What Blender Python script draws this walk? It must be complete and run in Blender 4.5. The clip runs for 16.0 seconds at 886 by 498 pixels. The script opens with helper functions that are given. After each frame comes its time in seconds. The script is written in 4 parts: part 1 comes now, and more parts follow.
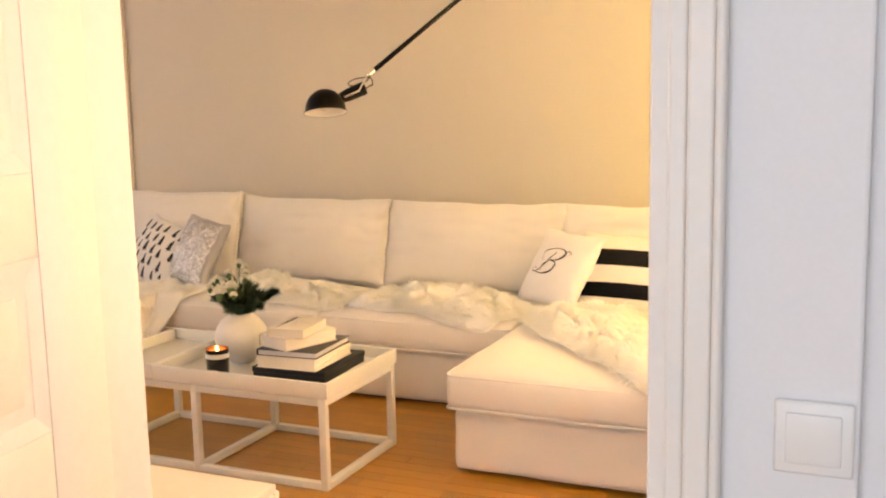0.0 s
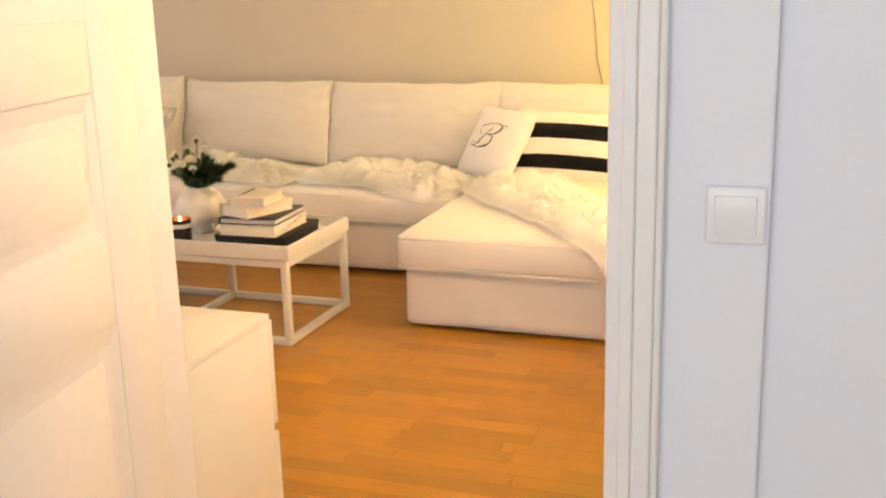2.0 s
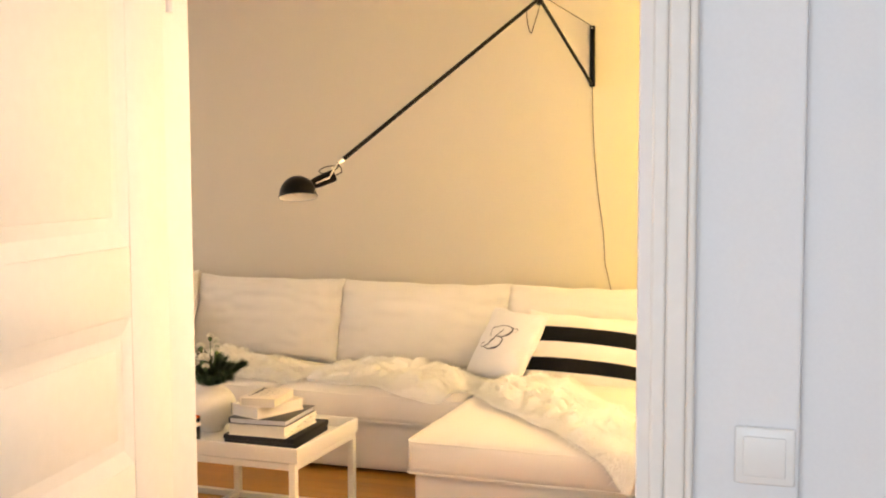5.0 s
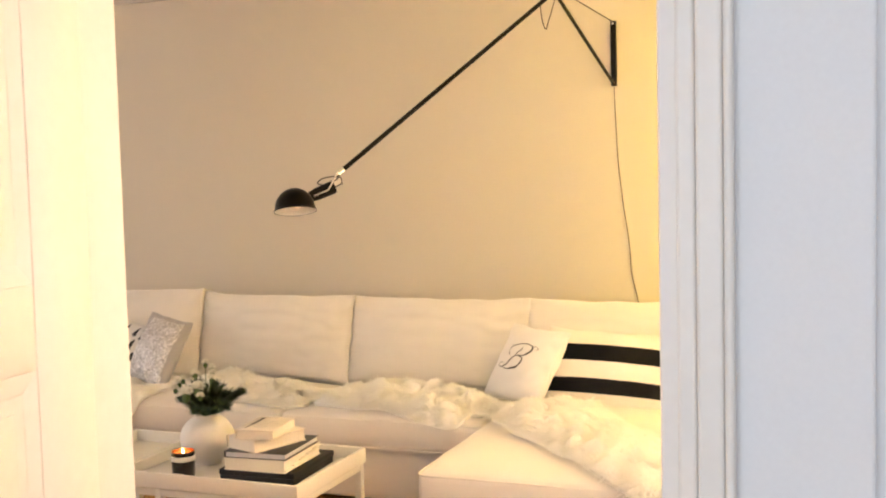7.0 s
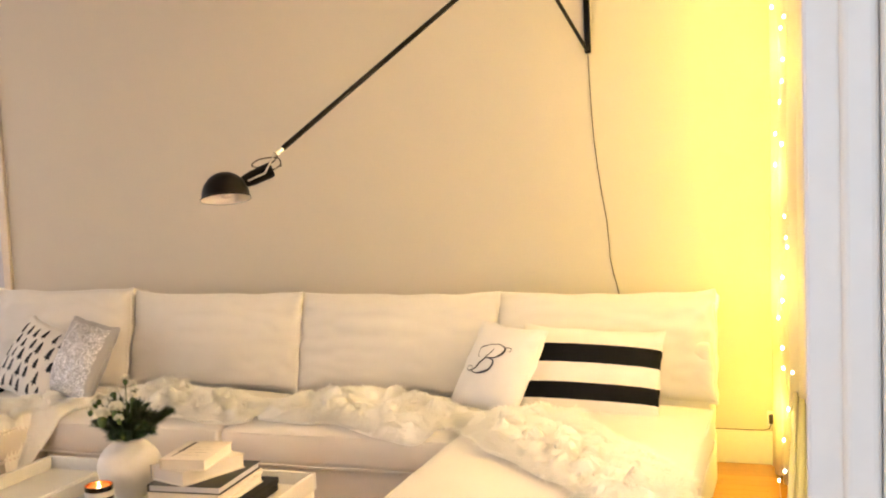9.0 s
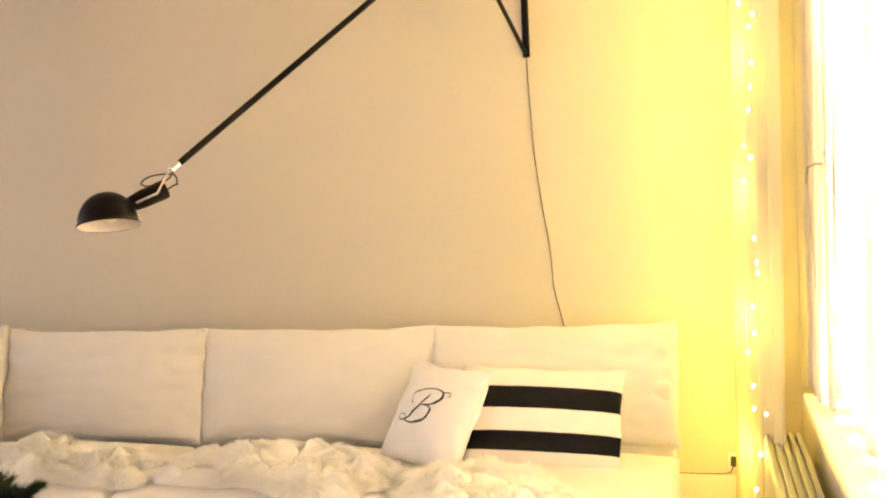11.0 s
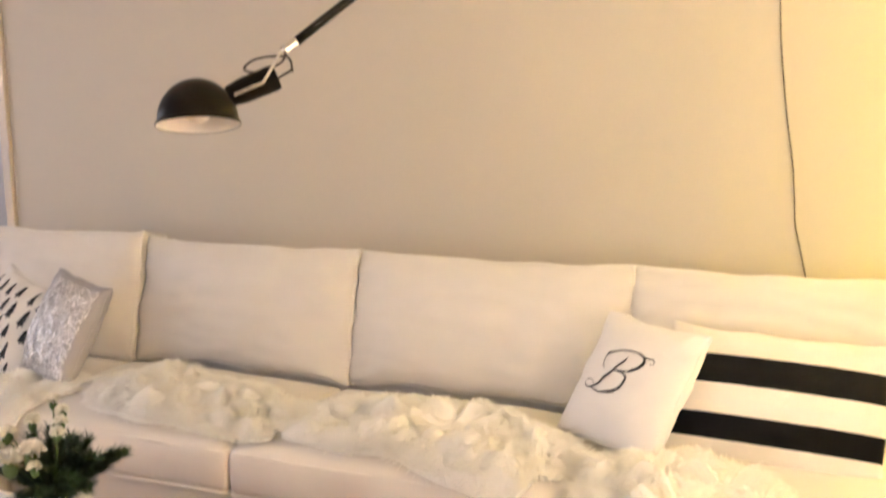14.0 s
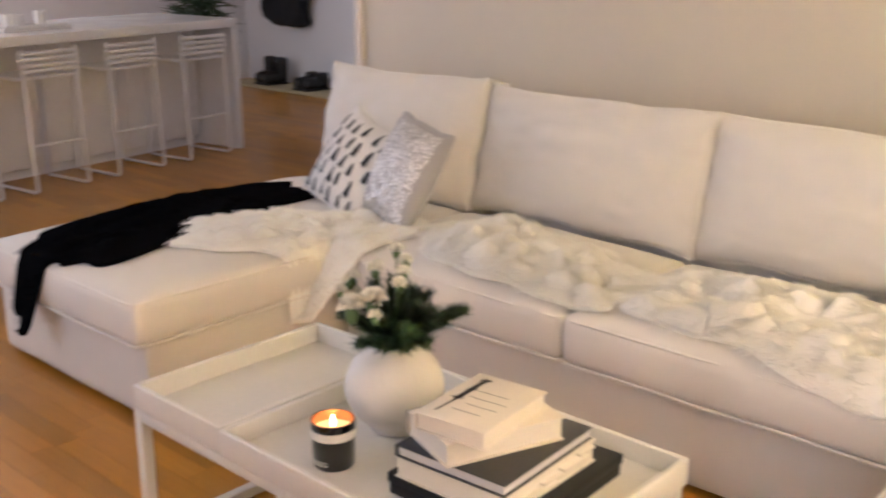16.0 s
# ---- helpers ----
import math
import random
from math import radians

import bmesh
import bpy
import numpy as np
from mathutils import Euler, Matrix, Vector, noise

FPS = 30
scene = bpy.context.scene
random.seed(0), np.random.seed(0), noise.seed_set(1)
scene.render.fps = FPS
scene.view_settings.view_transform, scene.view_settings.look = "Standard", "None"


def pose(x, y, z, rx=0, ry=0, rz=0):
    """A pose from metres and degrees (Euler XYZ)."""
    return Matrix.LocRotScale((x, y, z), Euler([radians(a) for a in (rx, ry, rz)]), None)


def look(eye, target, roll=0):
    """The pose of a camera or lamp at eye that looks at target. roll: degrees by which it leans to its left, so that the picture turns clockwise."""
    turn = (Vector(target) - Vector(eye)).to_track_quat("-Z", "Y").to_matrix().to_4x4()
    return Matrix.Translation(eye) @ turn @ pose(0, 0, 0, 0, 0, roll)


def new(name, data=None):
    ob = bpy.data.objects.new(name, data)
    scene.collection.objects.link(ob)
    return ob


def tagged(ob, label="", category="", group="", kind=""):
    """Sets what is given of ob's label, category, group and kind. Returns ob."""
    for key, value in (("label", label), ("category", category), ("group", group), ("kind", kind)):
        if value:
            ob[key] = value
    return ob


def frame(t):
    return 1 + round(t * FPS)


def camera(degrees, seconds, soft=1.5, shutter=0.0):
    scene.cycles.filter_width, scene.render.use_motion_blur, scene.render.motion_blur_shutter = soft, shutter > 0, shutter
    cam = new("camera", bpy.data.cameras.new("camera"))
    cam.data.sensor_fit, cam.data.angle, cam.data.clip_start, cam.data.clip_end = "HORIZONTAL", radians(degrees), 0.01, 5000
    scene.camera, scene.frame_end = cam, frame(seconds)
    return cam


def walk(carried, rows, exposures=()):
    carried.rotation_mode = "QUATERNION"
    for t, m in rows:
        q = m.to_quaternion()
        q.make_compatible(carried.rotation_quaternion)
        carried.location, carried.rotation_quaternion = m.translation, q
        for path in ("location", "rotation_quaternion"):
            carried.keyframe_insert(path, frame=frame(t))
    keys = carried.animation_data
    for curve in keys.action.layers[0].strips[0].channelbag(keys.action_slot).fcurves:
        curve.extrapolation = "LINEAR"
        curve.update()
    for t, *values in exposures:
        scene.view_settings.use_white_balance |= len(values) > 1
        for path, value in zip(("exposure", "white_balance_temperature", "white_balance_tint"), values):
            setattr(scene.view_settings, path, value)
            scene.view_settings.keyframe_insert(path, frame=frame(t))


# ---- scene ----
cam = camera(45.7, 16.0, soft=2.0, shutter=0.5)
PATH = [
    (0, (1.57, -5.128, 1.446), (0.756, -3.326, 1.144), -1.2),
    (0.5, (1.583, -5.196, 1.432), (0.802, -3.384, 1.109), -1.5),
    (1, (1.591, -5.362, 1.44), (0.863, -3.537, 1.069), -1.3),
    (1.5, (1.592, -5.444, 1.42), (0.9, -3.617, 0.99), -1.6),
    (2, (1.587, -5.476, 1.391), (0.925, -3.655, 0.896), -1.5),
    (2.5, (1.58, -5.484, 1.378), (0.932, -3.661, 0.874), -1.5),
    (3, (1.572, -5.491, 1.403), (0.927, -3.653, 0.95), -1.3),
    (3.5, (1.567, -5.499, 1.424), (0.913, -3.643, 1.062), -0.9),
    (4, (1.561, -5.511, 1.441), (0.896, -3.643, 1.181), -0.7),
    (4.5, (1.554, -5.507, 1.458), (0.881, -3.634, 1.264), -0.3),
    (5, (1.551, -5.511, 1.466), (0.873, -3.635, 1.32), -0.2),
    (7.5, (1.46, -5.015, 1.473), (0.725, -3.159, 1.341), -1.5),
    (8, (1.338, -4.872, 1.452), (0.682, -2.988, 1.312), -2.2),
    (8.5, (1.300, -4.758, 1.459), (0.654, -2.872, 1.299), -2.4),
    (9, (1.29, -4.623, 1.452), (0.635, -2.74, 1.289), -2.4),
    (11.5, (0.945, -3.941, 1.456), (0.494, -1.996, 1.341), -2.5),
    (12, (0.867, -3.761, 1.455), (0.421, -1.813, 1.394), -2.3),
    (12.5, (0.808, -3.628, 1.46), (0.312, -1.691, 1.416), -2.4),
    (13, (0.796, -3.547, 1.461), (0.166, -1.65, 1.383), -1.8),
    (13.5, (0.815, -3.411, 1.458), (0.062, -1.566, 1.292), -1.5),
    (14, (0.799, -3.293, 1.438), (-0.033, -1.501, 1.125), -0.9),
    (14.5, (0.76, -3.232, 1.402), (-0.104, -1.483, 0.958), -0.4),
    (15, (0.644, -3.236, 1.425), (-0.259, -1.54, 0.869), -0.2),
    (15.5, (0.608, -3.206, 1.43), (-0.462, -1.623, 0.841), -0.5),
    (16, (0.585, -3.131, 1.394), (-0.71, -1.719, 0.823), 0.1),
]
walk(cam, [(t, look(eye, target, roll)) for t, eye, target, roll in PATH],
     exposures=[(0, 0.0, 6800, 17), (2.5, 0.0, 6650, 13), (5, 0.0, 6600, 13), (9, 0.0, 6200, 13), (12, 0.0, 6100, 13), (14, -0.02, 5550, 16), (16, -0.10, 5300, 17)])

# ---- world and light ----
world = bpy.data.worlds.new("sky")
scene.world = world
world.use_nodes = True
wn = world.node_tree
sky = wn.nodes.new("ShaderNodeTexSky")
sky.sky_type, sky.sun_disc, sky.sun_elevation, sky.sun_rotation = "NISHITA", False, radians(14), radians(-60)
wn.links.new(sky.outputs[0], wn.nodes["Background"].inputs[0])
wn.nodes["Background"].inputs[1].default_value = 0.08
sun = new("sun", bpy.data.lights.new("sun", "SUN"))
sun.data.energy, sun.data.angle, sun.data.color = 0.6, radians(12), (1.0, 0.93, 0.85)
sun.matrix_world = look((30, -8, 20), (0, 0, 0))


def area(name, eye, target, sx, sy, watts, color):
    lamp = bpy.data.lights.new(name, "AREA")
    lamp.shape, lamp.size, lamp.size_y, lamp.energy, lamp.color = "RECTANGLE", sx, sy, watts, color
    ob = new(name, lamp)
    ob.matrix_world = look(eye, target)
    return ob


COOL, NEUTRAL, COOLWHITE, WARM, LED = (0.80, 0.90, 1.0), (1.0, 0.93, 0.86), (0.96, 0.94, 0.95), (1.0, 0.745, 0.50), (1.0, 0.71, 0.08)
area("window_light", (1.58, -2.0, 1.5), (0.0, -2.0, 1.3), 2.6, 1.5, 445, WARM)
area("hall_window_light", (1.2, -7.45, 1.5), (1.2, -4, 1.4), 2.4, 1.6, 60, COOL)
area("kitchen_window_light", (-8.1, -1.6, 1.5), (-4, -1.6, 1.2), 2.6, 1.5, 115, NEUTRAL)
# added fill for the sofa's front; no such window is known
area("side_fill_light", (-2.6, -3.86, 1.6), (-2.4, 0, 1.0), 1.9, 1.4, 18, COOLWHITE)
for zz in (0.35, 0.85, 1.35, 1.85, 2.3):
    bulb = new("string_light_glow", bpy.data.lights.new("string_light_glow", "POINT"))
    bulb.data.energy, bulb.data.color, bulb.data.shadow_soft_size = 5.6, LED, 0.03
    bulb.location = (1.10, 0.03, zz)
for yy, zz in ((-0.95, 1.1), (-0.95, 1.9), (-1.45, 1.5), (-0.12, 0.9), (-0.12, 1.8)):
    bulb = new("string_light_glow", bpy.data.lights.new("string_light_glow", "POINT"))
    bulb.data.energy, bulb.data.color, bulb.data.shadow_soft_size = 4.4, LED, 0.03
    bulb.location = (1.34, yy, zz)

# ---- builders ----


def mat(name, color, rough=0.5, metal=0.0, var=0.06, scale=3.0, fine=60.0, bump=0.05, dist=0.002, coat=0.0, sheen=0.0, trans=0.0, island=0.0, rand=0.0):
    m = bpy.data.materials.new(name)
    m.use_nodes = True
    nt = m.node_tree
    b = nt.nodes["Principled BSDF"]
    tc = nt.nodes.new("ShaderNodeTexCoord")
    n1, n2 = nt.nodes.new("ShaderNodeTexNoise"), nt.nodes.new("ShaderNodeTexNoise")
    n1.inputs["Scale"].default_value, n2.inputs["Scale"].default_value = scale, fine
    n1.inputs["Detail"].default_value = 4
    for n in (n1, n2):
        nt.links.new(tc.outputs["Object"], n.inputs["Vector"])
    mixed = nt.nodes.new("ShaderNodeMath")
    mixed.operation = "ADD"
    nt.links.new(n1.outputs["Fac"], mixed.inputs[0])
    nt.links.new(n2.outputs["Fac"], mixed.inputs[1])
    val = nt.nodes.new("ShaderNodeMapRange")
    val.inputs["From Min"].default_value, val.inputs["From Max"].default_value = 0.6, 1.4
    val.inputs["To Min"].default_value, val.inputs["To Max"].default_value = 1 - var, 1 + var
    nt.links.new(mixed.outputs[0], val.inputs["Value"])
    hsv = nt.nodes.new("ShaderNodeHueSaturation")
    hsv.inputs["Color"].default_value = (*color, 1)
    last = val.outputs[0]
    if island or rand:
        if island:
            src = nt.nodes.new("ShaderNodeNewGeometry").outputs["Random Per Island"]
        else:
            src = nt.nodes.new("ShaderNodeObjectInfo").outputs["Random"]
        r = nt.nodes.new("ShaderNodeMapRange")
        k = island or rand
        r.inputs["To Min"].default_value, r.inputs["To Max"].default_value = 1 - k, 1 + k
        nt.links.new(src, r.inputs["Value"])
        mul = nt.nodes.new("ShaderNodeMath")
        mul.operation = "MULTIPLY"
        nt.links.new(last, mul.inputs[0])
        nt.links.new(r.outputs[0], mul.inputs[1])
        last = mul.outputs[0]
    nt.links.new(last, hsv.inputs["Value"])
    nt.links.new(hsv.outputs[0], b.inputs["Base Color"])
    rr = nt.nodes.new("ShaderNodeMapRange")
    rr.inputs["To Min"].default_value, rr.inputs["To Max"].default_value = max(0.02, rough - 0.06), min(1, rough + 0.06)
    nt.links.new(n1.outputs["Fac"], rr.inputs["Value"])
    nt.links.new(rr.outputs[0], b.inputs["Roughness"])
    b.inputs["Metallic"].default_value = metal
    b.inputs["Coat Weight"].default_value = coat
    b.inputs["Sheen Weight"].default_value = sheen
    b.inputs["Transmission Weight"].default_value = trans
    if bump:
        bp = nt.nodes.new("ShaderNodeBump")
        bp.inputs["Strength"].default_value, bp.inputs["Distance"].default_value = bump, dist
        nt.links.new(n2.outputs["Fac"], bp.inputs["Height"])
        nt.links.new(bp.outputs[0], b.inputs["Normal"])
    return m


def glow(name, color, strength):
    m = bpy.data.materials.new(name)
    m.use_nodes = True
    b = m.node_tree.nodes["Principled BSDF"]
    b.inputs["Base Color"].default_value = (*color, 1)
    b.inputs["Emission Color"].default_value = (*color, 1)
    b.inputs["Emission Strength"].default_value = strength
    return m


def part(name, bm, material, parent=None, label="", smooth=True):
    bmesh.ops.recalc_face_normals(bm, faces=bm.faces)
    me = bpy.data.meshes.new(name)
    bm.to_mesh(me)
    bm.free()
    me.materials.append(material)
    if smooth:
        me.polygons.foreach_set("use_smooth", [True] * len(me.polygons))
        me.set_sharp_from_angle(angle=radians(40))
    ob = new(name, me)
    if parent is not None:
        ob.parent = parent
    if label:
        ob["label"] = label
    return ob


def thing(name, m, label, category, group="", kind=""):
    ob = new(name)
    ob.empty_display_size = 0.05
    ob.matrix_world = m
    return tagged(ob, label, category, group, kind)


def box(bm, a, b, bevel=0.0, seg=2):
    r = bmesh.ops.create_cube(bm, size=1, matrix=Matrix.Translation([(p + q) / 2 for p, q in zip(a, b)]) @ Matrix.Diagonal([abs(q - p) for p, q in zip(a, b)] + [1]))
    if bevel:
        edges = list({e for v in r["verts"] for e in v.link_edges})
        bmesh.ops.bevel(bm, geom=edges, offset=bevel, segments=seg, affect="EDGES", profile=0.5)
    return bm


def boxes(*items, bevel=0.0, seg=2):
    bm = bmesh.new()
    for a, b in items:
        box(bm, a, b, bevel, seg)
    return bm


def tube(bm, pts, r, seg=8, closed=False, ends=True):
    pts = [Vector(p) for p in pts]
    n = len(pts)
    rad = r if isinstance(r, (list, tuple)) else [r] * n
    rings = []
    up = Vector((0.12, 0.23, 0.97)).normalized()
    for i, p in enumerate(pts):
        a = pts[(i - 1) % n] if closed or i else p
        c = pts[(i + 1) % n] if closed or i < n - 1 else p
        d = (c - a).normalized()
        s = d.cross(up)
        if s.length < 1e-4:
            s = d.cross(Vector((1, 0, 0)))
        s.normalize()
        w = s.cross(d).normalized()
        rings.append([bm.verts.new(p + rad[i] * (math.cos(2 * math.pi * k / seg) * s + math.sin(2 * math.pi * k / seg) * w)) for k in range(seg)])
    for i in range(n if closed else n - 1):
        a, b = rings[i], rings[(i + 1) % n]
        for k in range(seg):
            bm.faces.new((a[k], a[(k + 1) % seg], b[(k + 1) % seg], b[k]))
    if not closed and ends:
        bm.faces.new(rings[0][::-1])
        bm.faces.new(rings[-1])
    return bm


def lathe(bm, profile, seg=28, m=None):
    rings = []
    for r, z in profile:
        rings.append([bm.verts.new((r * math.cos(2 * math.pi * k / seg), r * math.sin(2 * math.pi * k / seg), z)) for k in range(seg)] if r > 1e-5 else [bm.verts.new((0, 0, z))])
    for a, b in zip(rings, rings[1:]):
        for k in range(seg):
            f = [a[k % len(a)], a[(k + 1) % len(a)], b[(k + 1) % len(b)], b[k % len(b)]]
            f = list(dict.fromkeys(f))
            if len(f) > 2:
                bm.faces.new(f)
    if m is not None:
        bmesh.ops.transform(bm, matrix=m, verts=[v for ring in rings for v in ring])
    return bm


def softbox(c0, c1, r, crown=0.0, puff=0.0, wrinkle=0.0, n=12, seed=0):
    """A stuffed box: rounded edges, a crowned top, bulging sides and shallow creases."""
    def axis(a, b):
        return [a, a + 0.3 * r, a + r] + [a + r + (b - a - 2 * r) * k / n for k in range(1, n)] + [b - r, b - 0.3 * r, b]
    ax = [axis(a, b) for a, b in zip(c0, c1)]
    bm = bmesh.new()
    made = {}

    def vert(i, j, k):
        key = (i, j, k)
        if key not in made:
            p = Vector((ax[0][i], ax[1][j], ax[2][k]))
            q = Vector([min(max(p[t], c0[t] + r), c1[t] - r) for t in range(3)])
            d = p - q
            p = q + d.normalized() * r if d.length > 1e-6 else p
            u, v, w = [2 * (p[t] - c0[t]) / (c1[t] - c0[t]) - 1 for t in range(3)]
            cu, cv, cw = [max(0, 1 - t * t) for t in (u, v, w)]
            p.z += crown * (cu * cv) ** 0.5 * max(0, w) 
            p.x += puff * math.copysign(max(0, abs(u) - 0.6) / 0.4, u) * cw * cv ** 0.3
            p.y += puff * math.copysign(max(0, abs(v) - 0.6) / 0.4, v) * cw * cu ** 0.3
            if wrinkle:
                p += wrinkle * noise.noise_vector(p * 5 + Vector((seed, 0, 0))) + 0.35 * wrinkle * noise.noise_vector(p * 17 + Vector((0, seed, 0)))
            made[key] = bm.verts.new(p)
        return made[key]
    L = [len(a) - 1 for a in ax]
    for i in range(L[0]):
        for j in range(L[1]):
            for k in (0, L[2]):
                bm.faces.new([vert(i, j, k), vert(i + 1, j, k), vert(i + 1, j + 1, k), vert(i, j + 1, k)])
    for i in range(L[0]):
        for k in range(L[2]):
            for j in (0, L[1]):
                bm.faces.new([vert(i, j, k), vert(i + 1, j, k), vert(i + 1, j, k + 1), vert(i, j, k + 1)])
    for j in range(L[1]):
        for k in range(L[2]):
            for i in (0, L[0]):
                bm.faces.new([vert(i, j, k), vert(i, j + 1, k), vert(i, j + 1, k + 1), vert(i, j, k + 1)])
    return bm


def loop_path(x0, x1, y0, y1, z, r, n=5, wob=0.0, seed=0):
    pts = []
    for cx, cy, a0 in ((x1 - r, y1 - r, 0), (x0 + r, y1 - r, 90), (x0 + r, y0 + r, 180), (x1 - r, y0 + r, 270)):
        for k in range(n + 1):
            a = radians(a0 + 90 * k / n)
            pts.append(Vector((cx + r * math.cos(a), cy + r * math.sin(a), z)))
    out = []
    for i, p in enumerate(pts):
        q = pts[(i + 1) % len(pts)]
        m = max(1, int((q - p).length / 0.05))
        out += [p.lerp(q, t / m) for t in range(m)]
    if wob:
        out = [p + wob * noise.noise_vector(p * 6 + Vector((seed, 1, 2))) for p in out]
    return out


def pillow_map(w, h, d, gusset, pinch, power=0.55, sag=0.0, seed=0.0, wrinkle=0.0, side_pinch=None, ear=1.0):
    sp = pinch if side_pinch is None else side_pinch

    def f(u, v, side):
        cu, cv = max(0, 1 - u * u), max(0, 1 - v * v)
        y = side * (gusset / 2 + d * (cu ** power) * (cv ** power) * (1 - 0.25 * sag * v))
        p = Vector((w / 2 * u * (1 - sp * cv ** ear), y, h / 2 * v * (1 - pinch * cu ** ear)))
        if wrinkle:
            edge = 1.2 - min(1, 2 * cu) * min(1, 2 * cv)
            p += wrinkle * edge * noise.noise_vector(Vector((u * 2.5 + seed, v * 2.5, side)))
            p.y += 0.28 * wrinkle * edge * edge * noise.noise(Vector((u * 13 + seed, v * 13, 5 * side)))
            p.y += 0.8 * wrinkle * noise.noise(Vector((u * 6 + seed, v * 5, 3 * side)))
        return p
    return f


def pillow_mesh(f, n=26):
    bm = bmesh.new()
    t = [math.sin(math.pi * (k / n - 0.5)) for k in range(n + 1)]
    sheets = []
    for side in (-1, 1):
        g = [[bm.verts.new(f(u, v, side)) for v in t] for u in t]
        sheets.append(g)
        for i in range(n):
            for j in range(n):
                bm.faces.new((g[i][j], g[i + 1][j], g[i + 1][j + 1], g[i][j + 1]))
    rim = [(i, 0) for i in range(n)] + [(n, j) for j in range(n)] + [(n - i, n) for i in range(n)] + [(0, n - j) for j in range(n)]
    for a, b in zip(rim, rim[1:] + rim[:1]):
        bm.faces.new((sheets[0][a[0]][a[1]], sheets[0][b[0]][b[1]], sheets[1][b[0]][b[1]], sheets[1][a[0]][a[1]]))
    return bm


def rim_points(f, side, n=20):
    t = [math.sin(math.pi * (k / n - 0.5)) for k in range(n + 1)]
    return [f(u, -1, side) for u in t[:-1]] + [f(1, v, side) for v in t[:-1]] + [f(-u, 1, side) for u in t[:-1]] + [f(-1, -v, side) for v in t[:-1]]


# ---- materials ----
M_wall = mat("greige_paint", (0.645, 0.588, 0.492), 0.75, var=0.025, scale=1.2, fine=140, bump=0.12, dist=0.001)
M_hall = mat("cool_white_paint", (0.78, 0.78, 0.79), 0.6, var=0.02, scale=1.5, fine=160, bump=0.08, dist=0.001)
M_ceil = mat("ceiling_paint", (0.82, 0.81, 0.79), 0.85, var=0.02, fine=90, bump=0.08)
M_gloss = mat("white_lacquer", (0.80, 0.765, 0.72), 0.46, var=0.03, scale=2, fine=45, bump=0.03, coat=0.05)
M_chest = mat("white_chest_paint", (0.80, 0.77, 0.70), 0.38, var=0.02, scale=2, fine=50, bump=0.02)
M_table = mat("white_table_paint", (0.78, 0.76, 0.71), 0.3, var=0.03, scale=4, fine=70, bump=0.03, coat=0.2)
M_sofa = mat("white_cotton_cover", (0.76, 0.72, 0.66), 0.9, var=0.05, scale=5, fine=420, bump=0.35, dist=0.0012, sheen=0.2)
M_pipe = mat("piping_cotton", (0.80, 0.765, 0.70), 0.9, var=0.06, scale=9, fine=300, bump=0.3, sheen=0.15)
# colour of the plinths, and of the shade painted under the trays
M_under = mat("dark_plinth_and_gap_shade", (0.03, 0.025, 0.02), 0.7)
M_wool = mat("cream_sheep_wool", (0.995, 0.968, 0.905), 1.0, var=0.015, scale=9, fine=60, bump=0.0, island=0.03, sheen=0.5)
_w = M_wool.node_tree
_t, _x = _w.nodes.new("ShaderNodeBsdfTranslucent"), _w.nodes.new("ShaderNodeMixShader")
_t.inputs[0].default_value, _x.inputs[0].default_value = (0.995, 0.97, 0.91, 1), 0.10
_w.links.new(_w.nodes["Principled BSDF"].outputs[0], _x.inputs[1])
_w.links.new(_t.outputs[0], _x.inputs[2])
_w.links.new(_x.outputs[0], _w.nodes["Material Output"].inputs[0])
M_black = mat("black_wool", (0.0045, 0.0045, 0.005), 1.0, var=0.2, scale=8, fine=120, bump=0.5, island=0.3)
for _m in (M_wool, M_black):
    _m.node_tree.nodes["Principled BSDF"].inputs["Specular IOR Level"].default_value = 0.0
M_lampblack = mat("black_lacquered_steel", (0.005, 0.0042, 0.0035), 0.36, var=0.1, fine=30, bump=0.01)
M_lampblack.node_tree.nodes["Principled BSDF"].inputs["Specular IOR Level"].default_value = 0.12
M_chrome = mat("polished_chrome", (0.75, 0.73, 0.70), 0.15, metal=1.0, var=0.03, bump=0.0)
M_cable = mat("dark_cable", (0.05, 0.035, 0.025), 0.5, bump=0.0)
M_shadein = mat("white_shade_enamel", (0.82, 0.80, 0.76), 0.4, bump=0.0)
M_vase = mat("matt_white_ceramic", (0.78, 0.75, 0.71), 0.55, var=0.03, scale=6, fine=90, bump=0.05)
M_pine = mat("pine_needles", (0.024, 0.055, 0.020), 0.55, var=0.25, scale=20, island=0.45, bump=0.0)
M_stem = mat("green_stem", (0.10, 0.17, 0.06), 0.5, var=0.2, bump=0.05)
M_petal = mat("white_petal", (0.88, 0.86, 0.77), 0.6, var=0.06, scale=30, island=0.06, bump=0.0, sheen=0.2)
M_paper = mat("book_pages", (0.78, 0.73, 0.64), 0.85, var=0.05, scale=6, fine=220, bump=0.25)
M_cream = mat("cream_book_cover", (0.76, 0.70, 0.61), 0.5, var=0.03, fine=80, bump=0.04)
M_ink = mat("black_ink", (0.012, 0.012, 0.013), 0.5, bump=0.0)
M_greycover = mat("slate_book_cover", (0.05, 0.05, 0.055), 0.4, var=0.12, fine=90, bump=0.05)
M_bluewhite = mat("pale_jacket", (0.62, 0.62, 0.66), 0.35, var=0.03, bump=0.02)
M_blackbox = mat("black_linen_box", (0.006, 0.006, 0.007), 0.6, var=0.15, fine=200, bump=0.15)
M_glassblack = mat("black_candle_glass", (0.006, 0.006, 0.006), 0.1, coat=0.5, bump=0.0)
